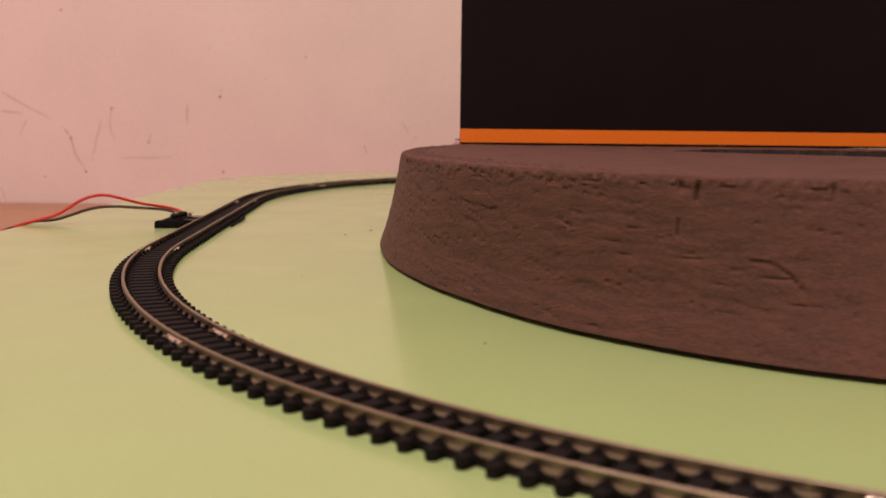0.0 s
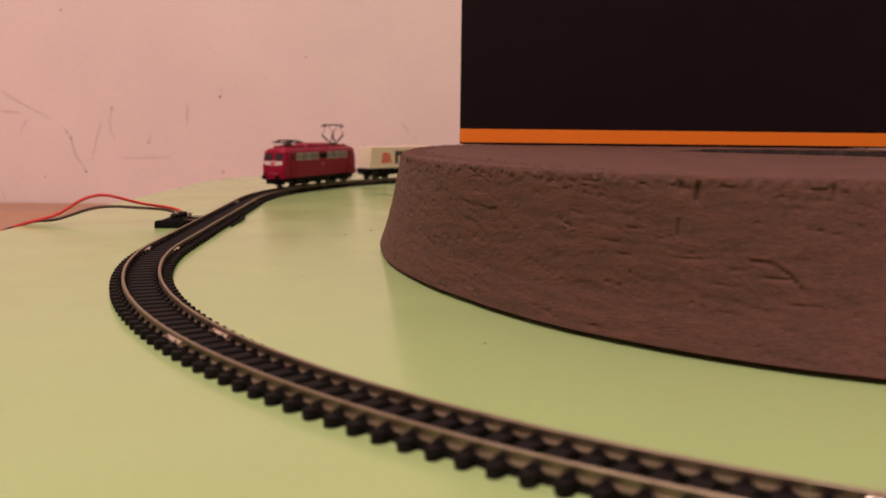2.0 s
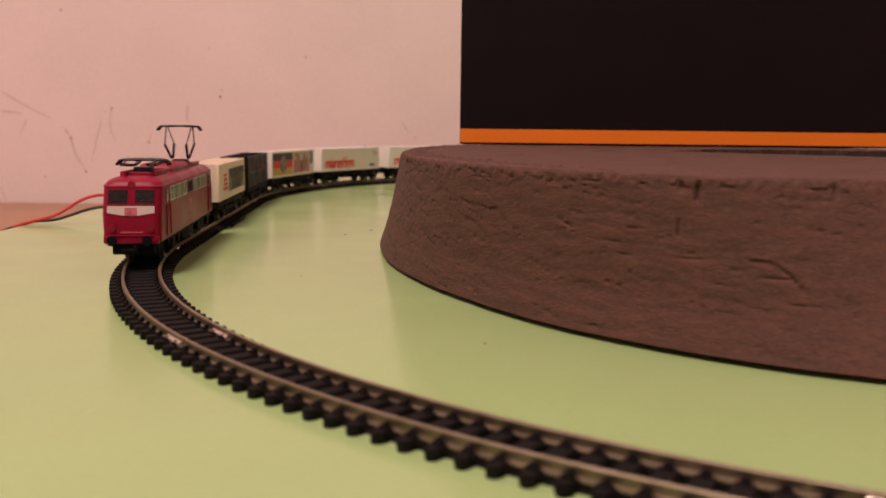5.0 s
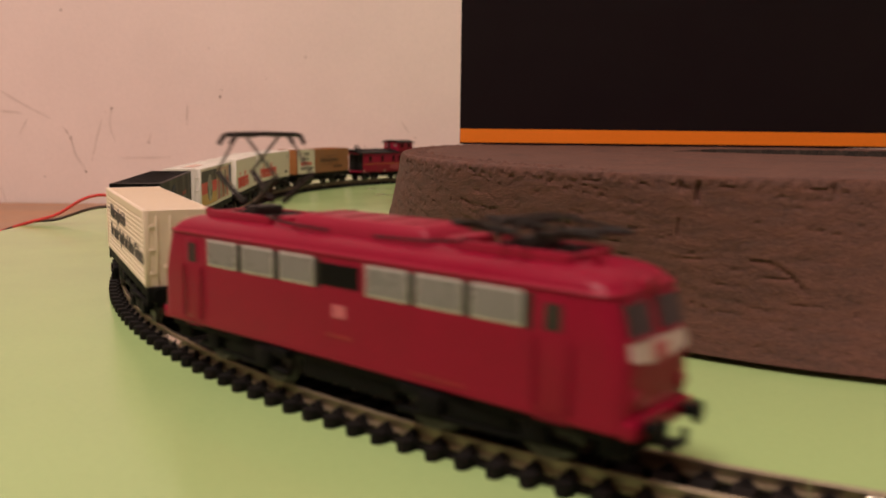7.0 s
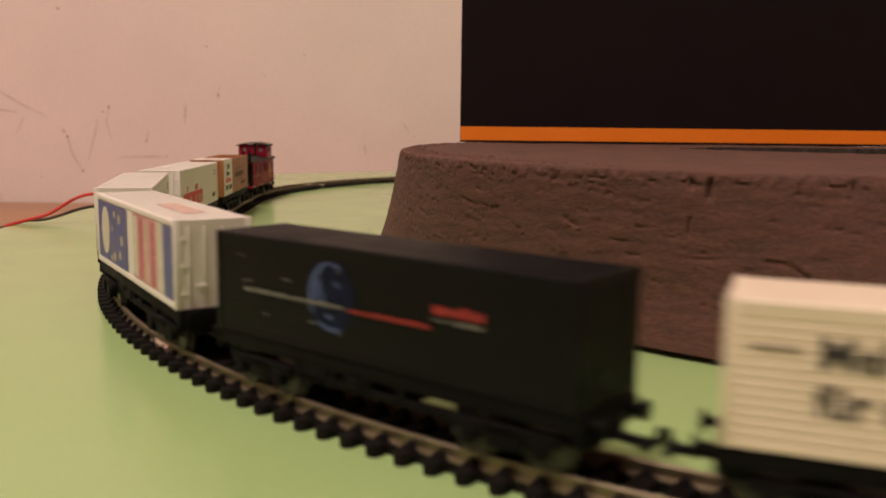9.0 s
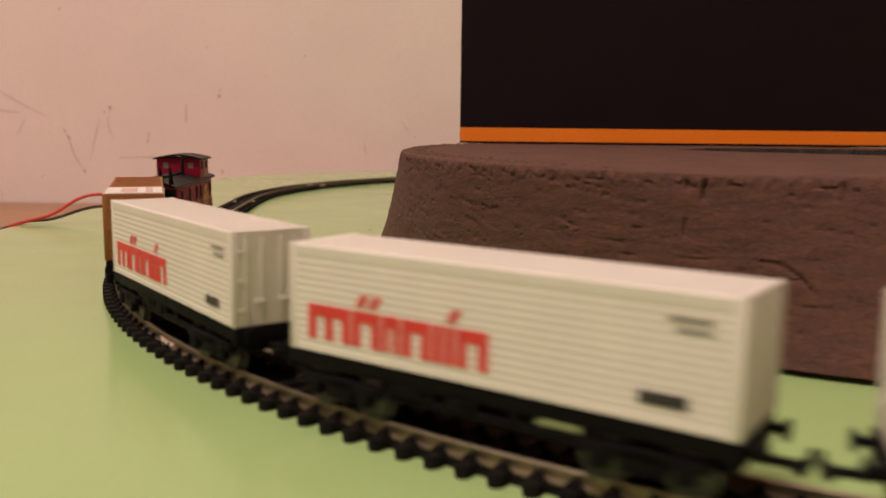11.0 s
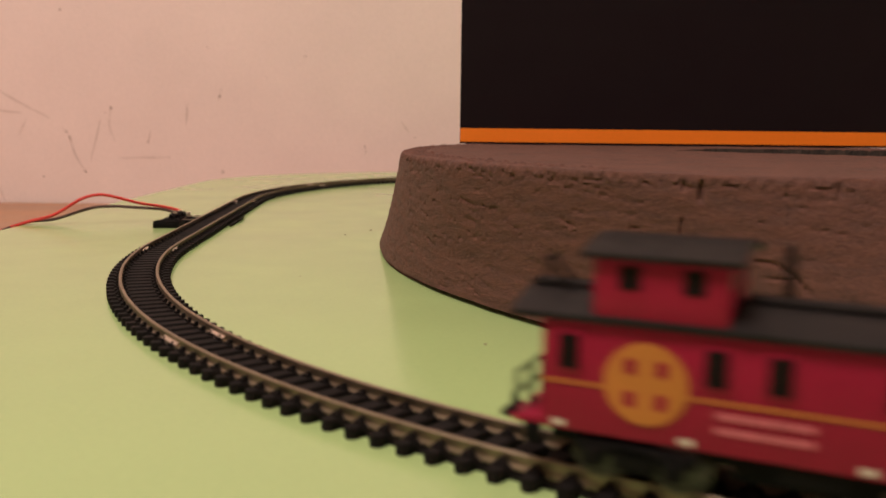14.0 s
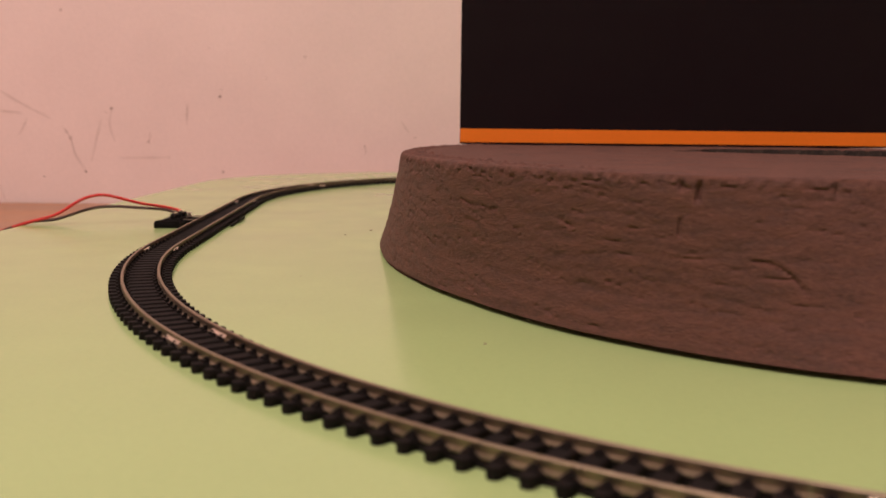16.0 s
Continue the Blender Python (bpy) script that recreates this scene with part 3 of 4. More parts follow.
def bogie(parent, x, axles, half, frame_z, wheel, radius, heavy=False):
    """A bogie with a bolster, side frames, wheels and axles, turning about its middle."""
    keep, LIFT[0] = LIFT[0], 0.0
    grow = Matrix.Diagonal((1.0, 1.12, 1.3, 1))
    bm = boxes((-1.6, 1.6, -4.4, 4.4, frame_z - 0.4, frame_z + 1.1), bevel=0.12)
    bm.transform(grow)
    b = part("bogie", bm, M_BLACK, parent, "black plastic bogie")
    for sd in (-1, 1):
        a, c = sorted((sd * 4.3, sd * 5.3))
        rows = [(-half, half, a, c, frame_z, frame_z + 0.9), (-half * 0.35, half * 0.35, a, c, frame_z - 1.0, frame_z + 0.95)]
        for ax in axles:
            rows.append((ax - 1.0, ax + 1.0, *sorted((sd * 4.5, sd * 5.6)), radius - 0.8, frame_z + 0.4))
        if heavy:
            rows += [(-half, half, a, c, frame_z - 1.6, frame_z - 1.1), (-half * 0.7, -half * 0.45, *sorted((sd * 5.0, sd * 5.9)), frame_z - 1.2, frame_z + 0.6), (half * 0.45, half * 0.7, *sorted((sd * 5.0, sd * 5.9)), frame_z - 1.2, frame_z + 0.6)]
        bm = boxes(*rows, bevel=0.12)
        bm.transform(grow)
        part("side_frame", bm, M_BLACK, b)
    for ax in axles:
        for sd in (-1, 1):
            w = new("wheel", wheel)
            w.parent = b
            w.matrix_basis = pose(ax * MM, sd * 3.95 * MM, radius * 1.26 * MM, 0, 0, 180 if sd > 0 else 0)
        part("axle", tubes([(ax, -3.9, radius * 1.26), (ax, 3.9, radius * 1.26)], r=0.4), M_WHEEL, b)
    b.matrix_basis = pose(x * MM, 0, 0)
    LIFT[0] = keep
    return b


def coupling(parent, x, sign, z=2.9):
    bm = boxes((*sorted((x - sign * 0.4, x + sign * 4.4)), -0.7, 0.7, z - 0.3, z + 0.4), (*sorted((x + sign * 3.8, x + sign * 4.9)), -1.8, 1.8, z - 0.3, z + 0.4), (*sorted((x + sign * 4.3, x + sign * 4.9)), 0.9, 1.8, z - 0.3, z + 1.4), bevel=0.1)
    return part("coupling", bm, M_BLACK, parent, "black hook coupling")


def buffer(parent, x, y, sign, z=4.3):
    bm = bmesh.new()
    for a, b, r in ((0, 1.5, 0.55), (1.5, 2.0, 1.15)):
        loft(bm, [[Vector((x + sign * d, y + r * math.cos(2 * math.pi * k / 14), z + r * math.sin(2 * math.pi * k / 14))) for k in range(14)] for d in (a, b)])
    return part("buffer", bm, M_BLACK, parent)


BOX_L, BOX_W, BOX_Z0, BOX_Z1 = 27.6, 5.75, 5.0, 18.0


def container(parent, material, label, ribs=True, depth=0.15, step=0.86):
    """A ribbed container with rims, corner posts and door bars at its ends."""
    prof = [(-BOX_W, BOX_Z0), (-BOX_W, BOX_Z0 + 0.75)]
    side = []
    z = BOX_Z0 + 0.85
    while z < BOX_Z1 - 1.2:
        side += [(-(BOX_W - 0.02 - depth), z), (-(BOX_W - 0.02 - depth), z + step * 0.22), (-(BOX_W - 0.02), z + step * 0.38), (-(BOX_W - 0.02), z + step * 0.86)]
        z += step
    if not ribs:
        side = [(-(BOX_W - 0.14), BOX_Z0 + 0.85), (-(BOX_W - 0.14), BOX_Z1 - 0.9)]
    prof += side + [(-BOX_W, BOX_Z1 - 0.8), (-BOX_W, BOX_Z1 - 0.22), (-BOX_W + 0.22, BOX_Z1)]
    prof += [(-y, z) for y, z in reversed(prof)]
    c = part("container", loft(bmesh.new(), [[Vector((x, y, z)) for y, z in prof] for x in (-BOX_L, BOX_L)]), material, parent, label, 25)
    w = BOX_W
    for sx in (-1, 1):
        for sy in (-1, 1):
            part("corner_post", boxes((*sorted((sx * (BOX_L - 0.9), sx * (BOX_L + 0.07))), *sorted((sy * (w - 0.9), sy * (w + 0.07))), BOX_Z0 - 0.05, BOX_Z1 + 0.05), bevel=0.1), material, c)
        rows = [(*sorted((sx * BOX_L, sx * (BOX_L + 0.16))), y, y + 0.35, BOX_Z0 + 0.9, BOX_Z1 - 1.0) for y in (-3.9, -1.6, 1.2, 3.5)]
        rows += [(*sorted((sx * BOX_L, sx * (BOX_L + 0.22))), y, y + 1.6, BOX_Z0 + 3.0, BOX_Z0 + 3.6) for y in (-2.6, 0.9)]
        rows += [(*sorted((sx * BOX_L, sx * (BOX_L + 0.14))), y, y + 1.0, BOX_Z0 + k, BOX_Z0 + k + 0.5) for y in (-5.0, 4.0) for k in (2, 6, 10)]
        part("door_bar", boxes(*rows, bevel=0.05), material, c)
    rows = [(x - 0.12, x + 0.12, -w + 0.5, w - 0.5, BOX_Z1 - 0.02, BOX_Z1 + 0.09) for x in np.linspace(-25.2, 25.2, 24)]
    part("roof_rib", boxes(*rows), material, c)
    return c


def wagon(label):
    LIFT[0] = 1.95
    t = tagged(new("container_wagon"), label, "model wagon", "wagons of the train")
    rows = [(-27.6, 27.6, -4.7, 4.7, 3.4, 5.0), (-12.0, 5.2, -4.2, 4.2, 0.9, 3.5), (12.6, 15.0, -4.2, 4.2, 0.9, 3.5)]
    for sd in (-1, 1):
        a, b = sorted((sd * 4.5, sd * 5.55))
        rows += [(-27.6, 27.6, a, b, 3.0, 5.02), (-12.2, 15.2, a, b, 1.0, 1.95)]
        for x in (-12.0, -6.4, -0.8, 4.4, 12.6):
            rows.append((x, x + 1.0, a, b, 1.2, 3.4))
        rows += [(-11.0, -7.0, a, b, 1.1, 3.3), (14.0, 15.0, a, b, 1.1, 3.3), (-3.8, -1.0, *sorted((sd * 4.8, sd * 5.8)), 1.4, 3.0)]
    part("wagon_frame", boxes(*rows, bevel=0.12), M_BLACK, t, "black plastic underframe")
    for sx in (-1, 1):
        part("buffer_beam", boxes((*sorted((sx * 27.3, sx * 28.1)), -5.6, 5.6, 2.3, 4.9), (*sorted((sx * 25.0, sx * 27.6)), -4.0, 4.0, 1.2, 3.6), bevel=0.12), M_BLACK, t)
        coupling(t, sx * 28.0, sx, 2.0)
        for y in (-3.7, 3.7):
            buffer(t, sx * 28.0, y, sx, 3.9)
    bogies = [bogie(t, 18.6, (-4.2, 4.2), 6.4, 2.3, WHEEL_SMALL, 2.05), bogie(t, -18.6, (-4.2, 4.2), 6.4, 2.3, WHEEL_SMALL, 2.05)]
    return t, bogies


def word_blocks(name, x, z, height, widths, y, side, material, parent, dots=(), gap=0.16):
    """A wordmark as plain comb-shaped blocks of its size and colour; small bars sit over some of them."""
    for i, w in enumerate(widths):
        h = height * (1.32 if w < 0.3 * height else 1.0)
        stems = 3 if w > 1.2 * height else 2
        sw = min(w * 0.38, height * 0.31)
        low = []
        if w < 0.35 * height:
            low = [(x, z), (x + w, z)]
        else:
            for k in range(stems):
                xs = x + (w - sw) * k / (stems - 1)
                low += ([] if k == 0 else [(xs, z + height * 0.68)]) + [(xs, z), (xs + sw, z)] + ([] if k == stems - 1 else [(xs + sw, z + height * 0.68)])
        outline = low + [(x + w, z + h), (x, z + h)]
        part(name, loft(bmesh.new(), [[Vector((px, yy * side, pz)) for px, pz in outline] for yy in (y, y + 0.07)]), material, parent)
        if i in dots:
            for k in range(2 if w > 0.5 * height else 1):
                xs = x + w * (0.12 + 0.46 * k)
                tick = [(xs, z + height * 1.12), (xs + height * 0.26, z + height * 1.12), (xs + height * (0.26 + 0.22 * side * -1), z + height * 1.46), (xs + height * 0.22 * side * -1, z + height * 1.46)]
                part(name, loft(bmesh.new(), [[Vector((px, yy * side, pz)) for px, pz in tick] for yy in (y, y + 0.07)]), material, parent)
        x += w + gap * height


def cream_wagon():
    t, bg = wagon("black container wagon carrying a cream ribbed container with slogan")
    c = container(t, M_CREAM, "cream ribbed container")
    y = BOX_W + 0.03
    lettering("slogan_text", "Mehrzugbetrieb", 3.9, M_INK, c, (-20.3, -y, 12.6), -1, 23.6, 0.075)
    lettering("slogan_text", "für mehr Spaß auf allen Gleisen", 3.9, M_INK, c, (-20.3, -y, 8.6), -1, 46.2, 0.075)
    panel("dash", -25.6, -21.6, 13.9, 14.15, y, -1, M_INK, c)
    # other flank: black block word with four red stripes before it
    word_blocks("wordmark", -25.5, 7.4, 8.0, (7.2, 5.6, 4.8, 5.6, 7.0), y, 1, M_INK, c, gap=0.09)
    for i, z in enumerate((8.4, 10.0, 11.6, 13.2)):
        panel("stripe", 10.4 + i * 0.5, 19.0 - i * 0.4, z, z + 1.0, y, 1, M_REDINK, c)
    return t, bg


def black_wagon():
    t, bg = wagon("black container wagon carrying a black container with globe print")
    c = container(t, M_BOXBLACK, "black container with printed globe", depth=0.025)
    y = BOX_W + 0.03
    for sd in (-1, 1):
        f = -sd
        g = disc("globe", -5.8 * f, 11.9, 3.9, 4.3, y - 0.04, sd, M_GLOBE, c, "round blue globe print")
        # pale crescents of cloud round the rim
        for a0, a1, wide, out in ((95, 215, 0.9, 0.97), (225, 300, 0.6, 0.95), (130, 200, 0.45, 0.66), (240, 280, 0.45, 0.6), (60, 90, 0.3, 0.95), (40, 75, 0.4, 0.5), (150, 240, 0.3, 0.4)):
            rim = []
            for k in range(13):
                a = radians(a0 + (a1 - a0) * k / 12)
                rim.append((math.cos(a), math.sin(a), 0.12 + wide * math.sin(math.pi * k / 12) * (0.75 + 0.25 * math.sin(k * 2.3))))
            ring = [(p * 3.9 * out, q * 4.3 * out) for p, q, _ in rim] + [(p * (3.9 * out - w), q * (4.3 * out - w)) for p, q, w in reversed(rim)]
            part("cloud", loft(bmesh.new(), [[Vector(((-5.8 + p) * f, yy * sd, 11.9 + q)) for p, q in ring] for yy in (y + 0.02, y + 0.08)]), M_PALEBLUE, g, "pale blue cloud band")
        # lines of small print as short bars of uneven length
        rng = random.Random(5)
        for x, end, z, m in ((-21.6, -3.6, 10.8, M_DULLPALE), (-2.8, 9.4, 10.6, M_DULLRED)):
            while x < end - 0.8:
                w = rng.uniform(0.7, 1.8)
                panel("title_bar", *sorted((x * f, min(end, x + w) * f)), z, z + rng.uniform(0.34, 0.52), y + 0.1, sd, m, c)
                x += w + 0.22
        for x, w, h in ((9.8, 2.0, 0.95), (12.0, 1.2, 0.8), (13.4, 1.4, 1.15), (15.0, 1.5, 0.9)):
            panel("wordmark", *sorted((x * f, (x + w) * f)), 12.3, 12.3 + h, y, sd, M_DULLRED, c)
        panel("wordmark", *sorted((10.6 * f, 15.6 * f)), 12.6, 12.9, y + 0.03, sd, M_DULLRED, c)
        panel("title_bar", *sorted((12.6 * f, 16.4 * f)), 11.5, 11.85, y, sd, M_DULLPALE, c)
        panel("title_bar", *sorted((9.6 * f, 12.2 * f)), 11.65, 11.78, y, sd, M_DULLPALE, c)
        rng = random.Random(7)
        for _ in range(9):
            x, z = rng.uniform(-25, 22) * f, rng.uniform(7, 16.6)
            panel("star_mark", x, x + rng.uniform(0.5, 1.8), z, z + 0.1, y, sd, M_GLASSGREY, c)
    return t, bg


def picture_wagon():
    t, bg = wagon("black container wagon carrying a white container with pictures")
    c = container(t, M_WHITE, "white container with coloured picture panels", ribs=False)
    y = BOX_W - 0.06
    # right flank
    z0, z1 = 6.1, 16.9
    panel("picture", -26.0, -2.6, z0, z1, y, -1, M_BLUEINK, c, "dark blue picture panel", 0.05)
    disc("oval", -19.6, 11.6, 3.3, 4.4, y + 0.05, -1, M_PALEINK, c, "pale oval in the picture")
    for x, z, r in ((-8.4, 14.6, 0.9), (-6.6, 11.0, 0.9), (-8.2, 8.2, 0.8), (-12.0, 15.2, 0.7), (-12.6, 7.4, 0.9), (-15.0, 6.9, 0.6), (-14.2, 12.4, 0.5)):
        disc("star", x, z, r, r, y + 0.05, -1, M_PALEGOLD, c, "pale gold star", 0.05, 10)
    panel("picture", 2.0, 17.4, z0, z1, y, -1, M_ROSE, c, "pink and red picture panel", 0.05)
    for x, w, m in ((2.2, 3.0, M_PALEINK), (6.6, 2.0, M_PINKINK), (9.8, 3.0, M_FADED), (14.2, 1.6, M_PINKINK)):
        panel("stripe", x, x + w, z0 + 0.4, z1 - 0.4, y + 0.05, -1, m, c, "", 0.03)
    panel("stripe", 17.4, 21.2, z0, z1, y, -1, M_PALEINK, c, "pale stripe beside the picture", 0.05)
    panel("picture", 21.2, 26.2, z0, z1, y, -1, M_BLUEINK, c, "narrow blue picture panel", 0.05)
    # left flank: flag colours, a grey disc and a pale picture
    for k, m in enumerate((M_GOLDINK, M_REDINK, M_INK)):
        panel("flag_band", 1.6, 26.2, 5.9 + 3.7 * k, 9.55 + 3.7 * k, y, 1, m, c, "flag stripe", 0.05)
    disc("emblem", 13.6, 11.2, 4.0, 4.4, y + 0.05, 1, M_GLASSGREY, c, "grey round emblem")
    panel("picture", -21.5, 0.4, z0, z1, y, 1, M_FADED, c, "pale picture panel", 0.05)
    for x, z, w, h, m in ((-19.6, 6.4, 3.0, 7.0, M_PINKINK), (-15.6, 7.0, 2.6, 8.6, M_DULLPALE), (-12.0, 6.4, 3.6, 6.2, M_DULLRED), (-7.4, 6.6, 2.8, 8.8, M_GLASSGREY), (-3.6, 6.4, 3.2, 6.6, M_PINKINK), (-12.4, 13.4, 4.4, 2.6, M_PALEINK), (-5.2, 14.6, 3.6, 1.6, M_GLASSGREY)):
        panel("figure_block", x, x + w, z, z + h, y + 0.05, 1, m, c, thick=0.03)
    panel("picture", -26.0, -22.6, 10.4, z1, y, 1, M_BLUEINK, c, "narrow blue picture panel", 0.05)
    part("roof_print", boxes((2, 19, -1.8, 1.6, BOX_Z1 + 0.09, BOX_Z1 + 0.14)), M_FADED, c, "faded red print on the roof")
    return t, bg


def white_wagon():
    t, bg = wagon("black container wagon carrying a white container with red wordmark")
    c = container(t, M_WHITE, "white ribbed container", depth=0.05)
    c.location.x = 0.5 * MM
    y = BOX_W + 0.03
    for sd in (-1, 1):
        x0 = -24.6 if sd < 0 else -2.0
        word_blocks("wordmark", x0, 6.7, 4.2, (6.7, 4.2, 2.6, 3.9, 1.3, 1.3, 4.0), y, sd, M_REDINK, c, dots=(1, 5), gap=0.075)
        f = -sd
        panel("number_plate", *sorted((18.0 * f, 22.8 * f)), 6.9, 8.2, y, sd, M_INK, c)
        panel("small_print", *sorted((20.6 * f, 24.8 * f)), 15.2, 15.5, y, sd, M_GLASSGREY, c)
        panel("small_print", *sorted((21.4 * f, 24.8 * f)), 14.2, 14.5, y, sd, M_GLASSGREY, c)
    return t, bg


def brown_wagon():
    t, bg = wagon("black container wagon carrying a brown container with white panel")
    c = container(t, M_BROWN, "brown ribbed container with white printed panel", depth=0.055, step=0.62)
    c.scale.x = 1.012
    c.location.x = 0.2 * MM
    y = BOX_W + 0.02
    for sd in (-1, 1):
        panel("white_panel", 9.6, 26.4, BOX_Z0 + 0.1, BOX_Z1 - 0.1, y, sd, M_WHITE, c, "white printed panel", 0.1)
        x0 = 9.6 if sd < 0 else 26.4
        f = -sd
        lettering("anniversary_text", "150", 2.6, M_INK, c, (x0 + 5.6 * f, (y + 0.14) * sd, 14.6), sd, 4.6, 0.05)
        lettering("anniversary_text", "Jahre", 2.4, M_INK, c, (x0 + 4.6 * f, (y + 0.14) * sd, 12.3), sd, 6.6, 0.05)
        panel("wordmark", *sorted((x0 + 2.8 * f, x0 + 13.8 * f)), 9.6, 11.2, y + 0.1, sd, M_SOFTRED, c)
        panel("wordmark", *sorted((x0 + 4.6 * f, x0 + 7.4 * f)), 11.3, 11.7, y + 0.1, sd, M_SOFTRED, c)
        lettering("anniversary_text", "1859 - 2009", 2.4, M_INK, c, (x0 + 2.4 * f, (y + 0.14) * sd, 7.0), sd, 12.2, 0.05)
        x1 = -27.2 if sd < 0 else 9.6
        for a, b, z, h in ((7.0, 18.0, 13.6, 0.22), (14.0, 25.0, 13.9, 0.26), (5.0, 17.0, 9.1, 0.2), (15.0, 25.5, 9.3, 0.26)):
            panel("print_bar", *sorted((x1 + a * f, x1 + b * f)), z, z + h, y, sd, M_BROWNINK, c)
        word_blocks("print_word", (x1 + 5.0) if sd < 0 else (x1 - 25.6), 10.6, 2.0, (2.2, 1.5, 0.6, 2.6, 1.7, 1.6, 1.8, 1.6, 1.5, 1.8), y, sd, M_BROWNINK, c, gap=0.14)
        word_blocks("print_word", (x1 + 20.0) if sd < 0 else (x1 - 30.0), 7.2, 1.3, (1.3, 1.0, 1.0, 0.5, 1.3, 1.0, 1.2, 1.0), y, sd, M_BROWNINK, c)
    part("white_panel", boxes((9.6, 26.4, -5.5, 5.5, BOX_Z1 + 0.09, BOX_Z1 + 0.13)), M_WHITE, c, "white printed panel on the roof")
    part("wordmark", boxes((12.5, 23.5, -2.6, 0.6, BOX_Z1 + 0.13, BOX_Z1 + 0.16)), M_FADED, c)
    part("print_bar", boxes((11.5, 15.5, 2.2, 3.6, BOX_Z1 + 0.13, BOX_Z1 + 0.16), (17.5, 24.5, 2.2, 3.6, BOX_Z1 + 0.13, BOX_Z1 + 0.16)), M_FADED, c)
    return t, bg


def pantograph(parent, x, raised):
    """A diamond pantograph over the roof at x; z counts from the rail head."""
    base = 19.2
    p = part("pantograph", boxes((x - 5.0, x + 5.0, -3.0, -2.5, base - 0.9, base - 0.5), (x - 5.0, x + 5.0, 2.5, 3.0, base - 0.9, base - 0.5), (x - 4.4, x - 3.8, -3.2, 3.2, base - 0.9, base - 0.4), (x + 3.8, x + 4.4, -3.2, 3.2, base - 0.9, base - 0.4), (x - 1.5, x + 1.5, -2.2, 2.2, base - 1.3, base + 0.5), bevel=0.1), M_DARKMETAL, parent, "raised black pantograph" if raised else "folded black pantograph")
    top = 28.9 if raised else 21.3
    knee_z, knee_x = (23.8, 6.8) if raised else (20.6, 9.6)
    lower, upper = [], []
    for sy in (-3.2, 3.2):
        for sx in (-1, 1):
            lower.append([(x + sx * 1.3, sy * 0.75, base + 0.9), (x + sx * knee_x, sy * 0.95, knee_z)])
            upper.append([(x + sx * knee_x, sy * 0.95, knee_z), (x + sx * 0.9, sy * 1.15, top)])
    for run in lower:
        part("lower_arm", tubes(run, r=0.40, seg=6), M_DARKMETAL, p)
    for run in upper:
        part("upper_arm", tubes(run, r=0.19, seg=6), M_DARKMETAL, p)
    for dx in (-1.3, 1.3):
        head = smooth_path([(x + dx, -6.3, top - 1.2), (x + dx, -5.7, top - 0.4), (x + dx, -4.8, top), (x + dx, 0, top + 0.1), (x + dx, 4.8, top), (x + dx, 5.7, top - 0.4), (x + dx, 6.3, top - 1.2)], 4)
        part("contact_bow", tubes(head, r=0.34, seg=6), M_DARKMETAL, p)
    part("bow_link", tubes([(x - 1.3, -2.2, top - 0.1), (x + 1.3, -2.2, top - 0.1)], [(x - 1.3, 2.2, top - 0.1), (x + 1.3, 2.2, top - 0.1)], r=0.25, seg=6), M_DARKMETAL, p)
    for sy in (-2.75, 2.75):
        for sx in (-4.1, 4.1):
            part("insulator", tubes([(x + sx, sy, base - 2.4), (x + sx, sy, base - 0.7)], r=0.5, seg=8), M_CABRED, p)


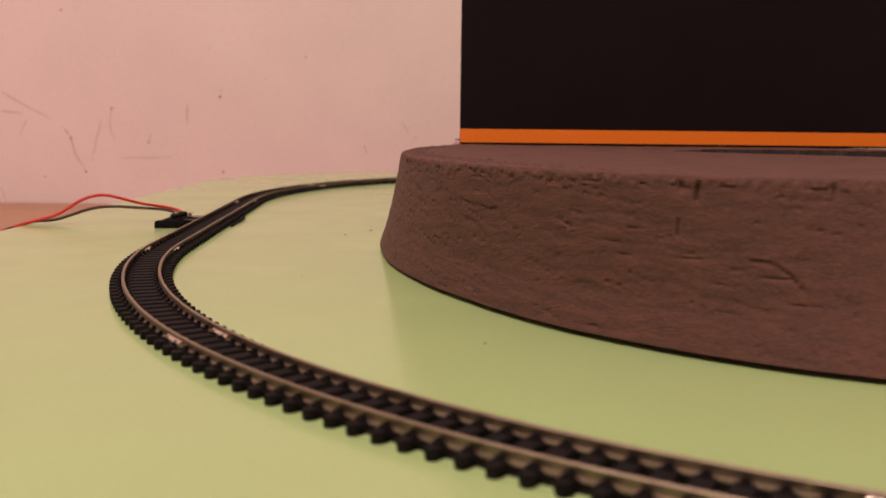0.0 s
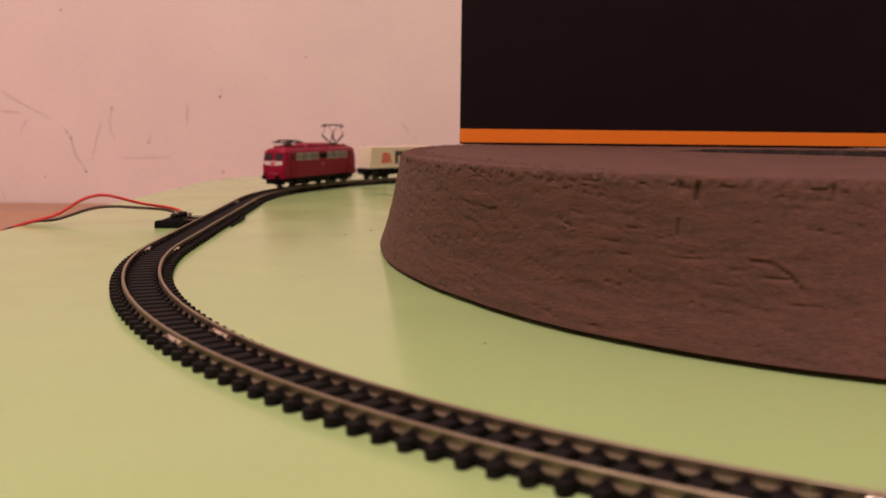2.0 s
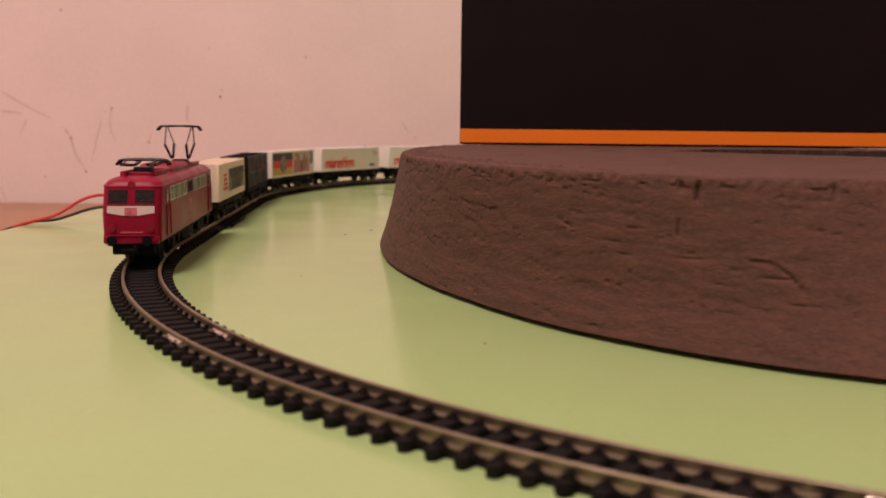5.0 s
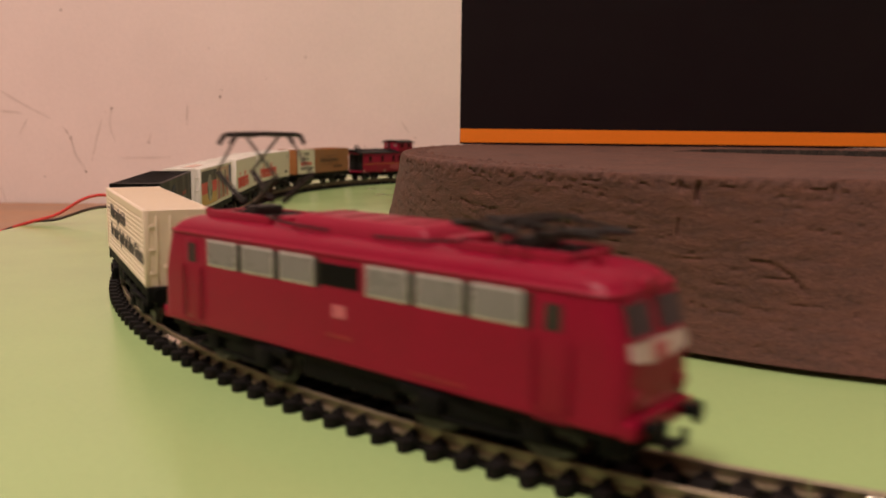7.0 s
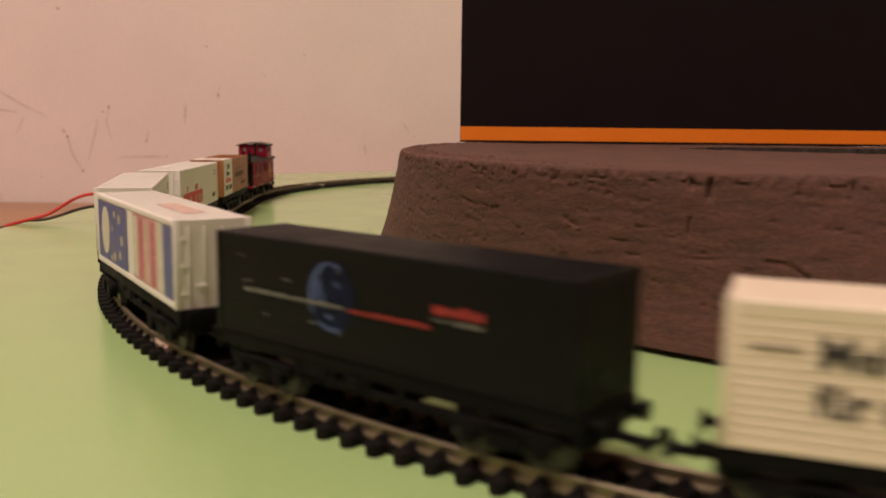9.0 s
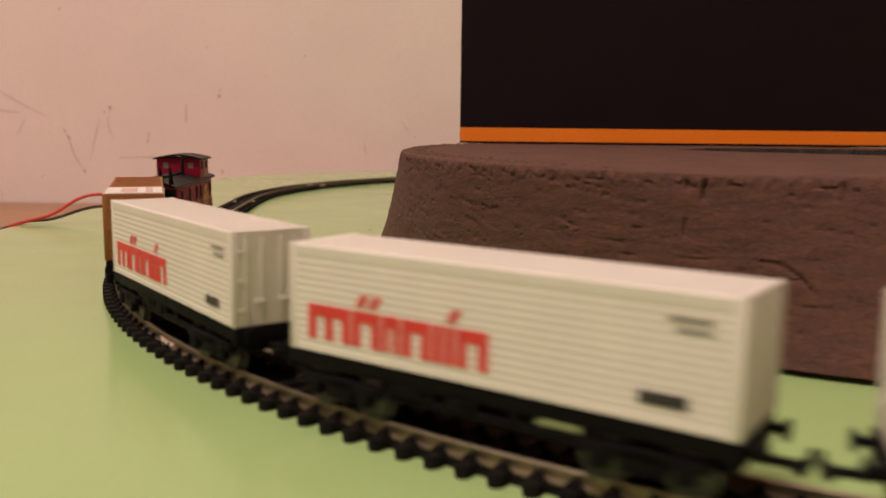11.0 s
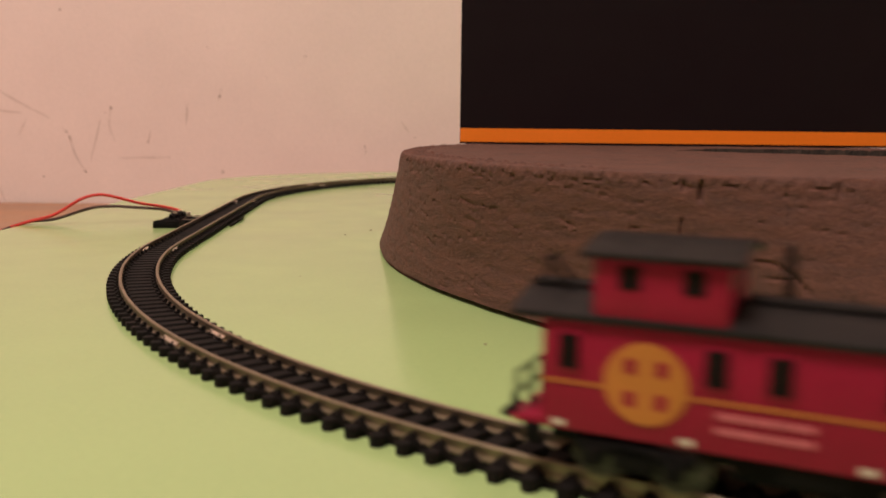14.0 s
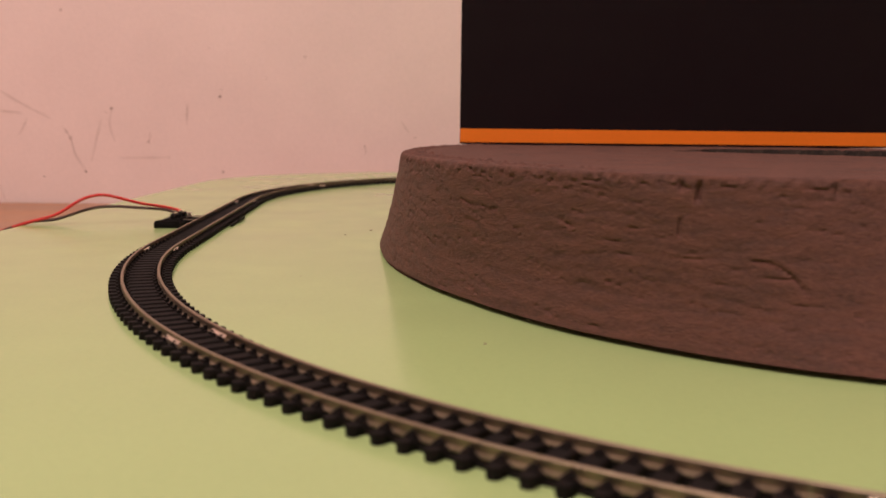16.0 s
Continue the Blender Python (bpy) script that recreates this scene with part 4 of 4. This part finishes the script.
def locomotive():
    LIFT[0] = 1.5
    t = tagged(new("electric_locomotive"), "red model electric locomotive with one raised pantograph", "model locomotive")
    # body: stacked rounded plans, rounded into the roof
    rings = []
    for z, hl, hw, r in ((3.6, 39.1, 6.5, 1.6), (3.8, 39.4, 6.7, 1.7), (9.9, 39.4, 6.8, 1.9), (11.4, 39.1, 6.8, 2.0), (15.4, 37.9, 6.75, 2.2), (16.1, 37.7, 6.65, 2.3), (16.75, 37.2, 6.35, 2.5),
                         (17.3, 36.4, 5.8, 2.7), (17.75, 35.2, 4.8, 2.8), (18.05, 33.6, 3.4, 2.6)):
        rings.append(rounded(hl, hw, r, z, 6))
    part("body", loft(bmesh.new(), rings), M_RED, t, "red moulded body", 28)
    part("roof_edge", loft(bmesh.new(), [rounded(37.95, 6.78, 2.3, 15.75, 6), rounded(37.95, 6.95, 2.3, 15.95, 6), rounded(37.7, 6.75, 2.3, 16.25, 6)]), M_REDROOF, t)
    part("roof_hump", loft(bmesh.new(), [rounded(12.4, 4.5, 0.8, 17.6), rounded(12.2, 4.4, 0.8, 18.6), rounded(11.2, 3.9, 0.8, 19.6), rounded(10.6, 3.5, 0.8, 19.75)]), M_REDROOF, t, "raised red equipment hood")
    for x in (-8.0, -2.7, 2.7, 8.0):
        part("hood_seam", boxes((x - 0.12, x + 0.12, -3.4, 3.4, 19.7, 19.85)), M_CABRED, t)
    for sx in (-1, 1):
        part("roof_box", boxes((*sorted((sx * 13.6, sx * 16.2)), -3.2, 3.2, 17.6, 19.0), bevel=0.3), M_REDROOF, t, "small red roof box")
        part("roof_deck", boxes((*sorted((sx * 16.6, sx * 31.0)), -4.2, -3.4, 17.3, 18.9), (*sorted((sx * 16.6, sx * 31.0)), 3.4, 4.2, 17.3, 18.9), (*sorted((sx * 30.2, sx * 31.2)), -4.0, 4.0, 17.3, 18.7), bevel=0.15), M_REDROOF, t, "red rails of the pantograph deck")
        part("whistle", tubes([(sx * 33.4, -2.4, 17.6), (sx * 33.4, -2.4, 18.9)], r=0.5, seg=8), M_REDROOF, t)
        for y in (-4.9, 4.9):
            part("roof_wire", tubes([(sx * 4.0, y, 18.3), (sx * 12.0, y, 18.5), (sx * 18.0, y * 0.8, 18.9)], r=0.16, seg=6), M_DARKMETAL, t)
    part("skirt", boxes((-38.0, 38.0, -6.0, 6.0, 2.6, 3.7), (-8.5, 8.5, -5.8, 5.8, 0.5, 3.2), bevel=0.2), M_BLACK, t, "black underframe")
    slots = [-24.1, -16.1, -8.05, 0.0, 8.05, 16.1, 24.1]
    for sd in (-1, 1):
        for i, x in enumerate(slots):
            w = 3.4
            if i == 3:
                panel("louvre", x - w - 0.2, x + w + 0.2, 12.3, 14.9, 6.72, sd, M_BLACK, t, "dark open grille", 0.1)
                continue
            f = panel("window_frame", x - w, x + w, 11.9, 15.4, 6.68, sd, M_SILVER, t, "silver window frame", 0.14, 0.05)
            panel("pane", x - w + 0.28, x + w - 0.28, 12.2, 15.1, 6.80, sd, M_GLASSGREY, f, "grey translucent window")
            panel("pillar", x + w, x + w + 1.2, 11.9, 15.3, 6.74, sd, M_DARKMETAL, t)
        for sx in (-1, 1):
            xd = sx * 31.2
            d = panel("cab_door", xd - 1.7, xd + 1.7, 4.4, 15.2, 6.72, sd, M_RED, t, "red recessed cab door", 0.10, 0.04)
            panel("door_window", xd - 1.0, xd + 1.0, 12.1, 14.6, 6.80, sd, M_DARKGLASS, d, "dark door window")
            part("handrail", tubes([(xd - 2.2, sd * 7.05, 4.6), (xd - 2.2, sd * 7.05, 11.5)], [(xd + 2.2, sd * 7.05, 4.6), (xd + 2.2, sd * 7.05, 11.5)], r=0.16, seg=6), M_CABRED, t)
            for z in (4.7, 5.3):
                panel("door_groove", xd - 1.9, xd + 1.9, z - 1.2, z - 1.1, 6.72, sd, M_CABRED, d)
        panel("emblem", -1.2, 1.2, 8.8, 10.3, 6.80, sd, M_PINKINK, t, "small pale red emblem")
        panel("number_bar", -2.4, 2.4, 6.5, 6.85, 6.78, sd, M_DULLRED, t)
        panel("number_bar", 12.0, 20.0, 4.6, 4.8, 6.76, sd, M_DULLRED, t)
    for sx in (-1, 1):
        def face(name, y0, y1, z0, z1, m, lab="", out=0.14, back=0.4, parent=t):
            """A panel on the cab front that follows its rake above the waist."""
            bm = bmesh.new()
            rings = []
            for z in (z0, z1):
                fx = 39.4 - max(0.0, z - 10.4) * 0.285
                rings.append([Vector((sx * (fx + o), y, z)) for o, y in ((-back, y0), (out, y0), (out, y1), (-back, y1))])
            loft(bm, rings)
            return part(name, bm, m, parent, lab)
        for y0, y1 in ((-5.2, -0.9), (0.9, 5.2)):
            w = face("windscreen", y0, y1, 12.2, 15.2, M_DARKGLASS, "dark windscreen pane", 0.10)
            face("windscreen_rim", y0, y1, 12.0, 12.2, M_CABRED, "", 0.2, 0.3, w)
            face("windscreen_rim", y0, y1, 15.2, 15.4, M_CABRED, "", 0.2, 0.3, w)
        bib = bmesh.new()
        n = 14
        cols = []
        for i in range(n + 1):
            y = -5.4 + 10.8 * i / n
            low = 9.5 + 0.7 * (abs(y) / 5.4) ** 1.5
            cols.append([Vector((sx * (39.4 + o - max(0, z - 10.4) * 0.285), y, z)) for o, z in ((-0.3, low), (0.12, low), (0.12, 11.7), (-0.3, 11.7))])
        bib = part("bib", loft(bib, cols), M_WHITEPAINT, t, "white painted bib under the windscreens")
        face("emblem", -1.4, 1.4, 9.6, 11.3, M_PINKINK, "pale red emblem", 0.17, 0.2, bib)
        face("number_bar", -2.6, 2.6, 5.7, 6.0, M_PINKINK, "", 0.12)
        for y in (-4.4, 4.4, 0.0):
            z = 6.8 if y else 16.3
            fx = 39.0 if y else 37.3
            head = tubes([(sx * fx, y, z), (sx * (fx + 0.75), y, z)], r=0.85, seg=14)
            part("headlight", head, M_CABRED if y else M_REDROOF, t, "small round headlight")
        part("buffer_beam", boxes((*sorted((sx * 38.8, sx * 40.2)), -6.3, 6.3, 3.3, 5.0), bevel=0.3), M_RED, t, "red buffer beam")
        part("front_step", boxes((*sorted((sx * 38.6, sx * 40.4)), -5.2, 5.2, 5.0, 5.3), bevel=0.1), M_RED, t)
        for y in (-4.0, 4.0):
            buffer(t, sx * 39.9, y, sx, 4.2)
        coupling(t, sx * 37.0, sx, 1.9)
        part("snow_plough", boxes((*sorted((sx * 35.4, sx * 38.4)), -4.8, 4.8, 0.7, 3.1), bevel=0.3), M_BLACK, t)
    pantograph(t, -23.4, True)
    pantograph(t, 24.4, False)
    return t, [bogie(t, 21.0, (-7.4, 7.4), 11.5, 2.9, WHEEL_LARGE, 2.7, True), bogie(t, -21.0, (-7.4, 7.4), 11.5, 2.9, WHEEL_LARGE, 2.7, True)]


def caboose():
    LIFT[0] = 1.3
    t = tagged(new("caboose"), "dark red model caboose with cupola and yellow emblem", "model wagon")
    part("body", boxes((-25.4, 22.4, -5.8, 5.8, 3.6, 15.0), bevel=0.15), M_CABRED, t, "dark red plank-sided body")
    line = mesh_of("board_line", boxes((0, 0.1, -5.86, 5.86, 3.8, 14.8)), M_CABRED)
    for k in range(31):
        ob = new("board_line", line)
        ob.parent = t
        ob.location.x = (-24.6 + k * 1.53) * MM
    # arched roofs
    def arch(x0, x1, hw, z, rise, thick):
        prof = []
        for i in range(13):
            y = -hw + 2 * hw * i / 12
            prof.append((y, z + rise * (1 - (y / hw) ** 2)))
        prof += [(y, zz - thick) for y, zz in reversed(prof)]
        return loft(bmesh.new(), [[Vector((x, y, zz)) for y, zz in prof] for x in (x0, x1)])
    part("roof", arch(-28.6, 26.6, 6.3, 15.3, 1.7, 0.55), M_CABROOF, t, "dark arched roof")
    part("roof_walk", boxes((-7.0, 27.6, -1.3, 1.3, 17.0, 17.5), (-28.4, -20.0, -1.3, 1.3, 17.0, 17.5), bevel=0.08), M_CABROOF, t, "dark running board")
    cup = part("cupola", boxes((-20.4, -7.8, -5.9, 5.9, 14.9, 21.7), bevel=0.15), M_CABRED, t, "dark red cupola")
    part("cupola_roof", arch(-21.5, -6.6, 6.6, 21.6, 1.2, 0.5), M_CABROOF, cup, "dark arched cupola roof")
    for sx, x in ((-1, -20.4), (1, -7.8)):
        for y in (-3.4, 3.4):
            # opaque grey panes stand in for light showing through the cupola
            part("cupola_window", boxes((*sorted((x - sx * 0.2, x + sx * 0.1)), y - 0.65, y + 0.65, 18.6, 20.2)), M_GLASSGREY, cup, "cupola end window, pale for light showing through")
    for sd in (-1, 1):
        for x in (-16.9, -10.9):
            panel("cupola_window", x - 1.0, x + 1.0, 18.2, 20.5, 5.9, sd, M_BLACK, cup, "dark cupola window", 0.1)
        for x in (-22.6, -8.6, -3.1, 6.6, 16.9):
            f = panel("window_frame", x - 1.35, x + 1.35, 9.6, 13.7, 5.86, sd, M_CABRED, t, "", 0.14, 0.04)
            panel("pane", x - 1.0, x + 1.0, 9.9, 13.4, 5.98, sd, M_BLACK, f, "dark window pane", 0.05)
        panel("stripe", -25.3, 22.3, 8.4, 8.7, 5.86, sd, M_YELLOW, t, "thin yellow stripe", 0.06)
        e = disc("emblem", -15.0, 9.3, 4.0, 4.0, 5.87, sd, M_YELLOW, t, "round yellow emblem", 0.12)
        for dx in (-1, 1):
            for dz in (-1, 1):
                panel("emblem_field", -15.0 + dx * 1.5 - 0.6, -15.0 + dx * 1.5 + 0.6, 9.3 + dz * 1.6 - 0.75, 9.3 + dz * 1.6 + 0.75, 5.98, sd, M_CABRED, e, "", 0.04)
        for z in (5.6, 7.0):
            panel("lettering_bar", -8.5, 0.0, z, z + 0.6, 5.86, sd, M_PINKINK, t)
        for x in (-23.5, -11.0, 4.4, 21.6):
            panel("corner_mark", x - 0.6, x + 0.6, 4.0, 4.6, 5.86, sd, M_PALEINK, t)
        part("sill_step", boxes((-3.0, 3.0, *sorted((sd * 4.6, sd * 5.4)), 1.6, 3.7), bevel=0.1), M_BLACK, t)
    for sx, end in ((-1, 25.4), (1, 22.4)):
        part("platform", boxes((*sorted((sx * (end - 0.1), sx * (end + 3.2))), -5.6, 5.6, 3.6, 4.4), bevel=0.1), M_CABRED, t, "dark red end platform")
        x = sx * (end + 2.8)
        part("railing", tubes([(x, -5.3, 4.4), (x, -5.3, 8.6), (x, 5.3, 8.6), (x, 5.3, 4.4)], [(x, -1.6, 4.4), (x, -1.6, 8.6)], [(x, 1.6, 4.4), (x, 1.6, 8.6)], [(x, -5.3, 6.5), (x, 5.3, 6.5)], r=0.22, seg=6), M_BLACK, t, "thin dark end railing")
        part("end_door", boxes((*sorted((sx * end, sx * (end + 0.15))), -1.6, 1.6, 4.6, 13.4), bevel=0.05), M_BLACK, t, "dark end door")
        # red end wall given the dark roof colour in place of platform shade
        part("end_wall", boxes((*sorted((sx * (end - 0.2), sx * (end + 0.06))), -5.5, 5.5, 4.5, 14.6)), M_CABROOF, t, "end wall, coloured dark to stand for shade")
        for y in (-3.6, 3.6):
            part("end_window", boxes((*sorted((sx * end, sx * (end + 0.12))), y - 0.9, y + 0.9, 9.8, 13.2)), M_BLACK, t, "dark end window")
        part("end_fascia", boxes((*sorted((sx * (end + 2.6), sx * (end + 3.1))), -5.7, 5.7, 14.5, 15.4), bevel=0.1), M_CABRED, t, "dark red board under the roof end")
        part("end_step", boxes((*sorted((sx * end, sx * (end + 2.0))), -5.7, -4.7, 1.7, 3.7), (*sorted((sx * end, sx * (end + 2.0))), 4.7, 5.7, 1.7, 3.7), bevel=0.1), M_BLACK, t)
        part("brake_wheel", tubes([(x, 2.6, 8.4), (x, 2.6, 10.4)], r=0.2, seg=6), M_BLACK, t)
        coupling(t, sx * (end + 1.2), sx, 2.6)
    part("ladder", tubes([(-23.8, -2.2, 17.0), (-26.6, -2.2, 19.9), (-27.4, -2.2, 17.4)], [(-23.8, 0.2, 17.0), (-26.6, 0.2, 19.9), (-27.4, 0.2, 17.4)], [(-26.6, -2.2, 19.9), (-26.6, 0.2, 19.9)], r=0.22, seg=6), M_BLACK, t, "thin roof ladder rails")
    part("ladder", tubes([(23.4, 2.6, 16.2), (26.0, 2.6, 20.2), (26.6, 2.6, 16.2)], [(23.4, 5.0, 15.6), (26.0, 5.0, 20.2), (26.6, 5.0, 15.6)], [(26.0, 2.6, 18.0), (26.0, 5.0, 18.0)], r=0.3, seg=6), M_BLACK, t, "thin roof ladder rails")
    part("stove_pipe", tubes([(-3.6, 2.0, 16.6), (-3.6, 2.0, 22.4)], r=0.5, seg=10), M_CABROOF, t, "dark stove pipe")
    part("underframe", boxes((-25, 23, -4.4, 4.4, 2.0, 3.7), (-7, 6, -4.6, 4.6, 0.9, 3.0), bevel=0.1), M_BLACK, t, "black underframe")
    return t, [bogie(t, 15.5, (-4.0, 4.0), 6.0, 2.3, WHEEL_SMALL, 2.05), bogie(t, -15.5, (-4.0, 4.0), 6.0, 2.3, WHEEL_SMALL, 2.05)]


loco = locomotive()
wagon_white = white_wagon()
second = copy_thing(wagon_white[0], pose(0, 0, 0))
wagon_white_second = (second, [o for o in second.children if o.name.startswith("bogie")])
LIFT[0] = 0.0
PITCH_WAGON = 66.25
# thing and bogies, middle of the vehicle behind the locomotive's front, bogie's distance from the middle
loco[0].scale = (1.0, 1.03, 1.09)
TRAIN = [(loco, 36.8, 21.0)]
for i, w in enumerate((cream_wagon(), black_wagon(), picture_wagon(), wagon_white, wagon_white_second, brown_wagon())):
    TRAIN.append((w, 89.7 + 27.2 + PITCH_WAGON * i, 18.6))
tail = caboose()
tail[0].scale = (1.0, 1.11, 1.0)
TRAIN.append((tail, 89.7 + PITCH_WAGON * 5 + 54.4 + 14.0 + 23.6, 15.5))
LIFT[0] = 0.0
track()


def front(t):
    """Where the locomotive's front is along the track: a little faster on the far side, slowing as it comes round the near curve."""
    ease = min(1.0, max(0.0, (t - 6.4) / 1.2))
    lost = 0.0 if t < 6.4 else (6.1 * 1.2 * ease * ease / 2 + 6.1 * max(0.0, t - 7.6))
    drag = 4.2 * min(1.0, max(0.0, (t - 9.1) / 2.2)) - 3.4 * min(1.0, max(0.0, (t - 11.8) / 1.5)) - 2.2 * min(1.0, max(0.0, (t - 13.3) / 0.7))
    late = 4.5 * min(1.2, max(0.0, (3.1 - t) / 1.8))
    return 36.0 + 81.5 * (7.0 - t) + lost + drag + late


def slack(t):
    """How far the locomotive hangs back on its coupling as it runs into the near curve."""
    knots = ((6.4, -1.6), (7.0, -0.9), (7.5, 1.0), (8.0, 1.9))
    for (t0, a), (t1, b) in zip(knots, knots[1:]):
        if t < t1:
            return a + (b - a) * max(0.0, t - t0) / (t1 - t0)
    return knots[-1][1]


def motions():
    """The train runs round the loop at a steady speed; each bogie turns with the track under it."""
    for (thing, bogies), middle, pivot in TRAIN:
        rows, turns = [], [[], []]
        for k in range(65):
            t = k * 0.25
            s = front(t) + middle + (slack(t) if thing is loco[0] else 0.0)
            a, b = plan(s - pivot), plan(s + pivot)
            yaw = math.atan2(a[1] - b[1], a[0] - b[0])
            rows.append((t, pose((a[0] + b[0]) / 2 * MM, (a[1] + b[1]) / 2 * MM, RAIL * MM, 0, 0, math.degrees(yaw))))
            for run, p, sign in ((turns[0], a, 1), (turns[1], b, -1)):
                d = (p[2] + math.pi - yaw + math.pi) % (2 * math.pi) - math.pi
                run.append((t, pose(sign * pivot / thing.scale.x * MM, 0, 0, 0, 0, math.degrees(d))))
        walk(thing, rows)
        for ob, run in zip(sorted(bogies, key=lambda o: -o.matrix_basis.translation.x), turns):
            walk(ob, run)


motions()
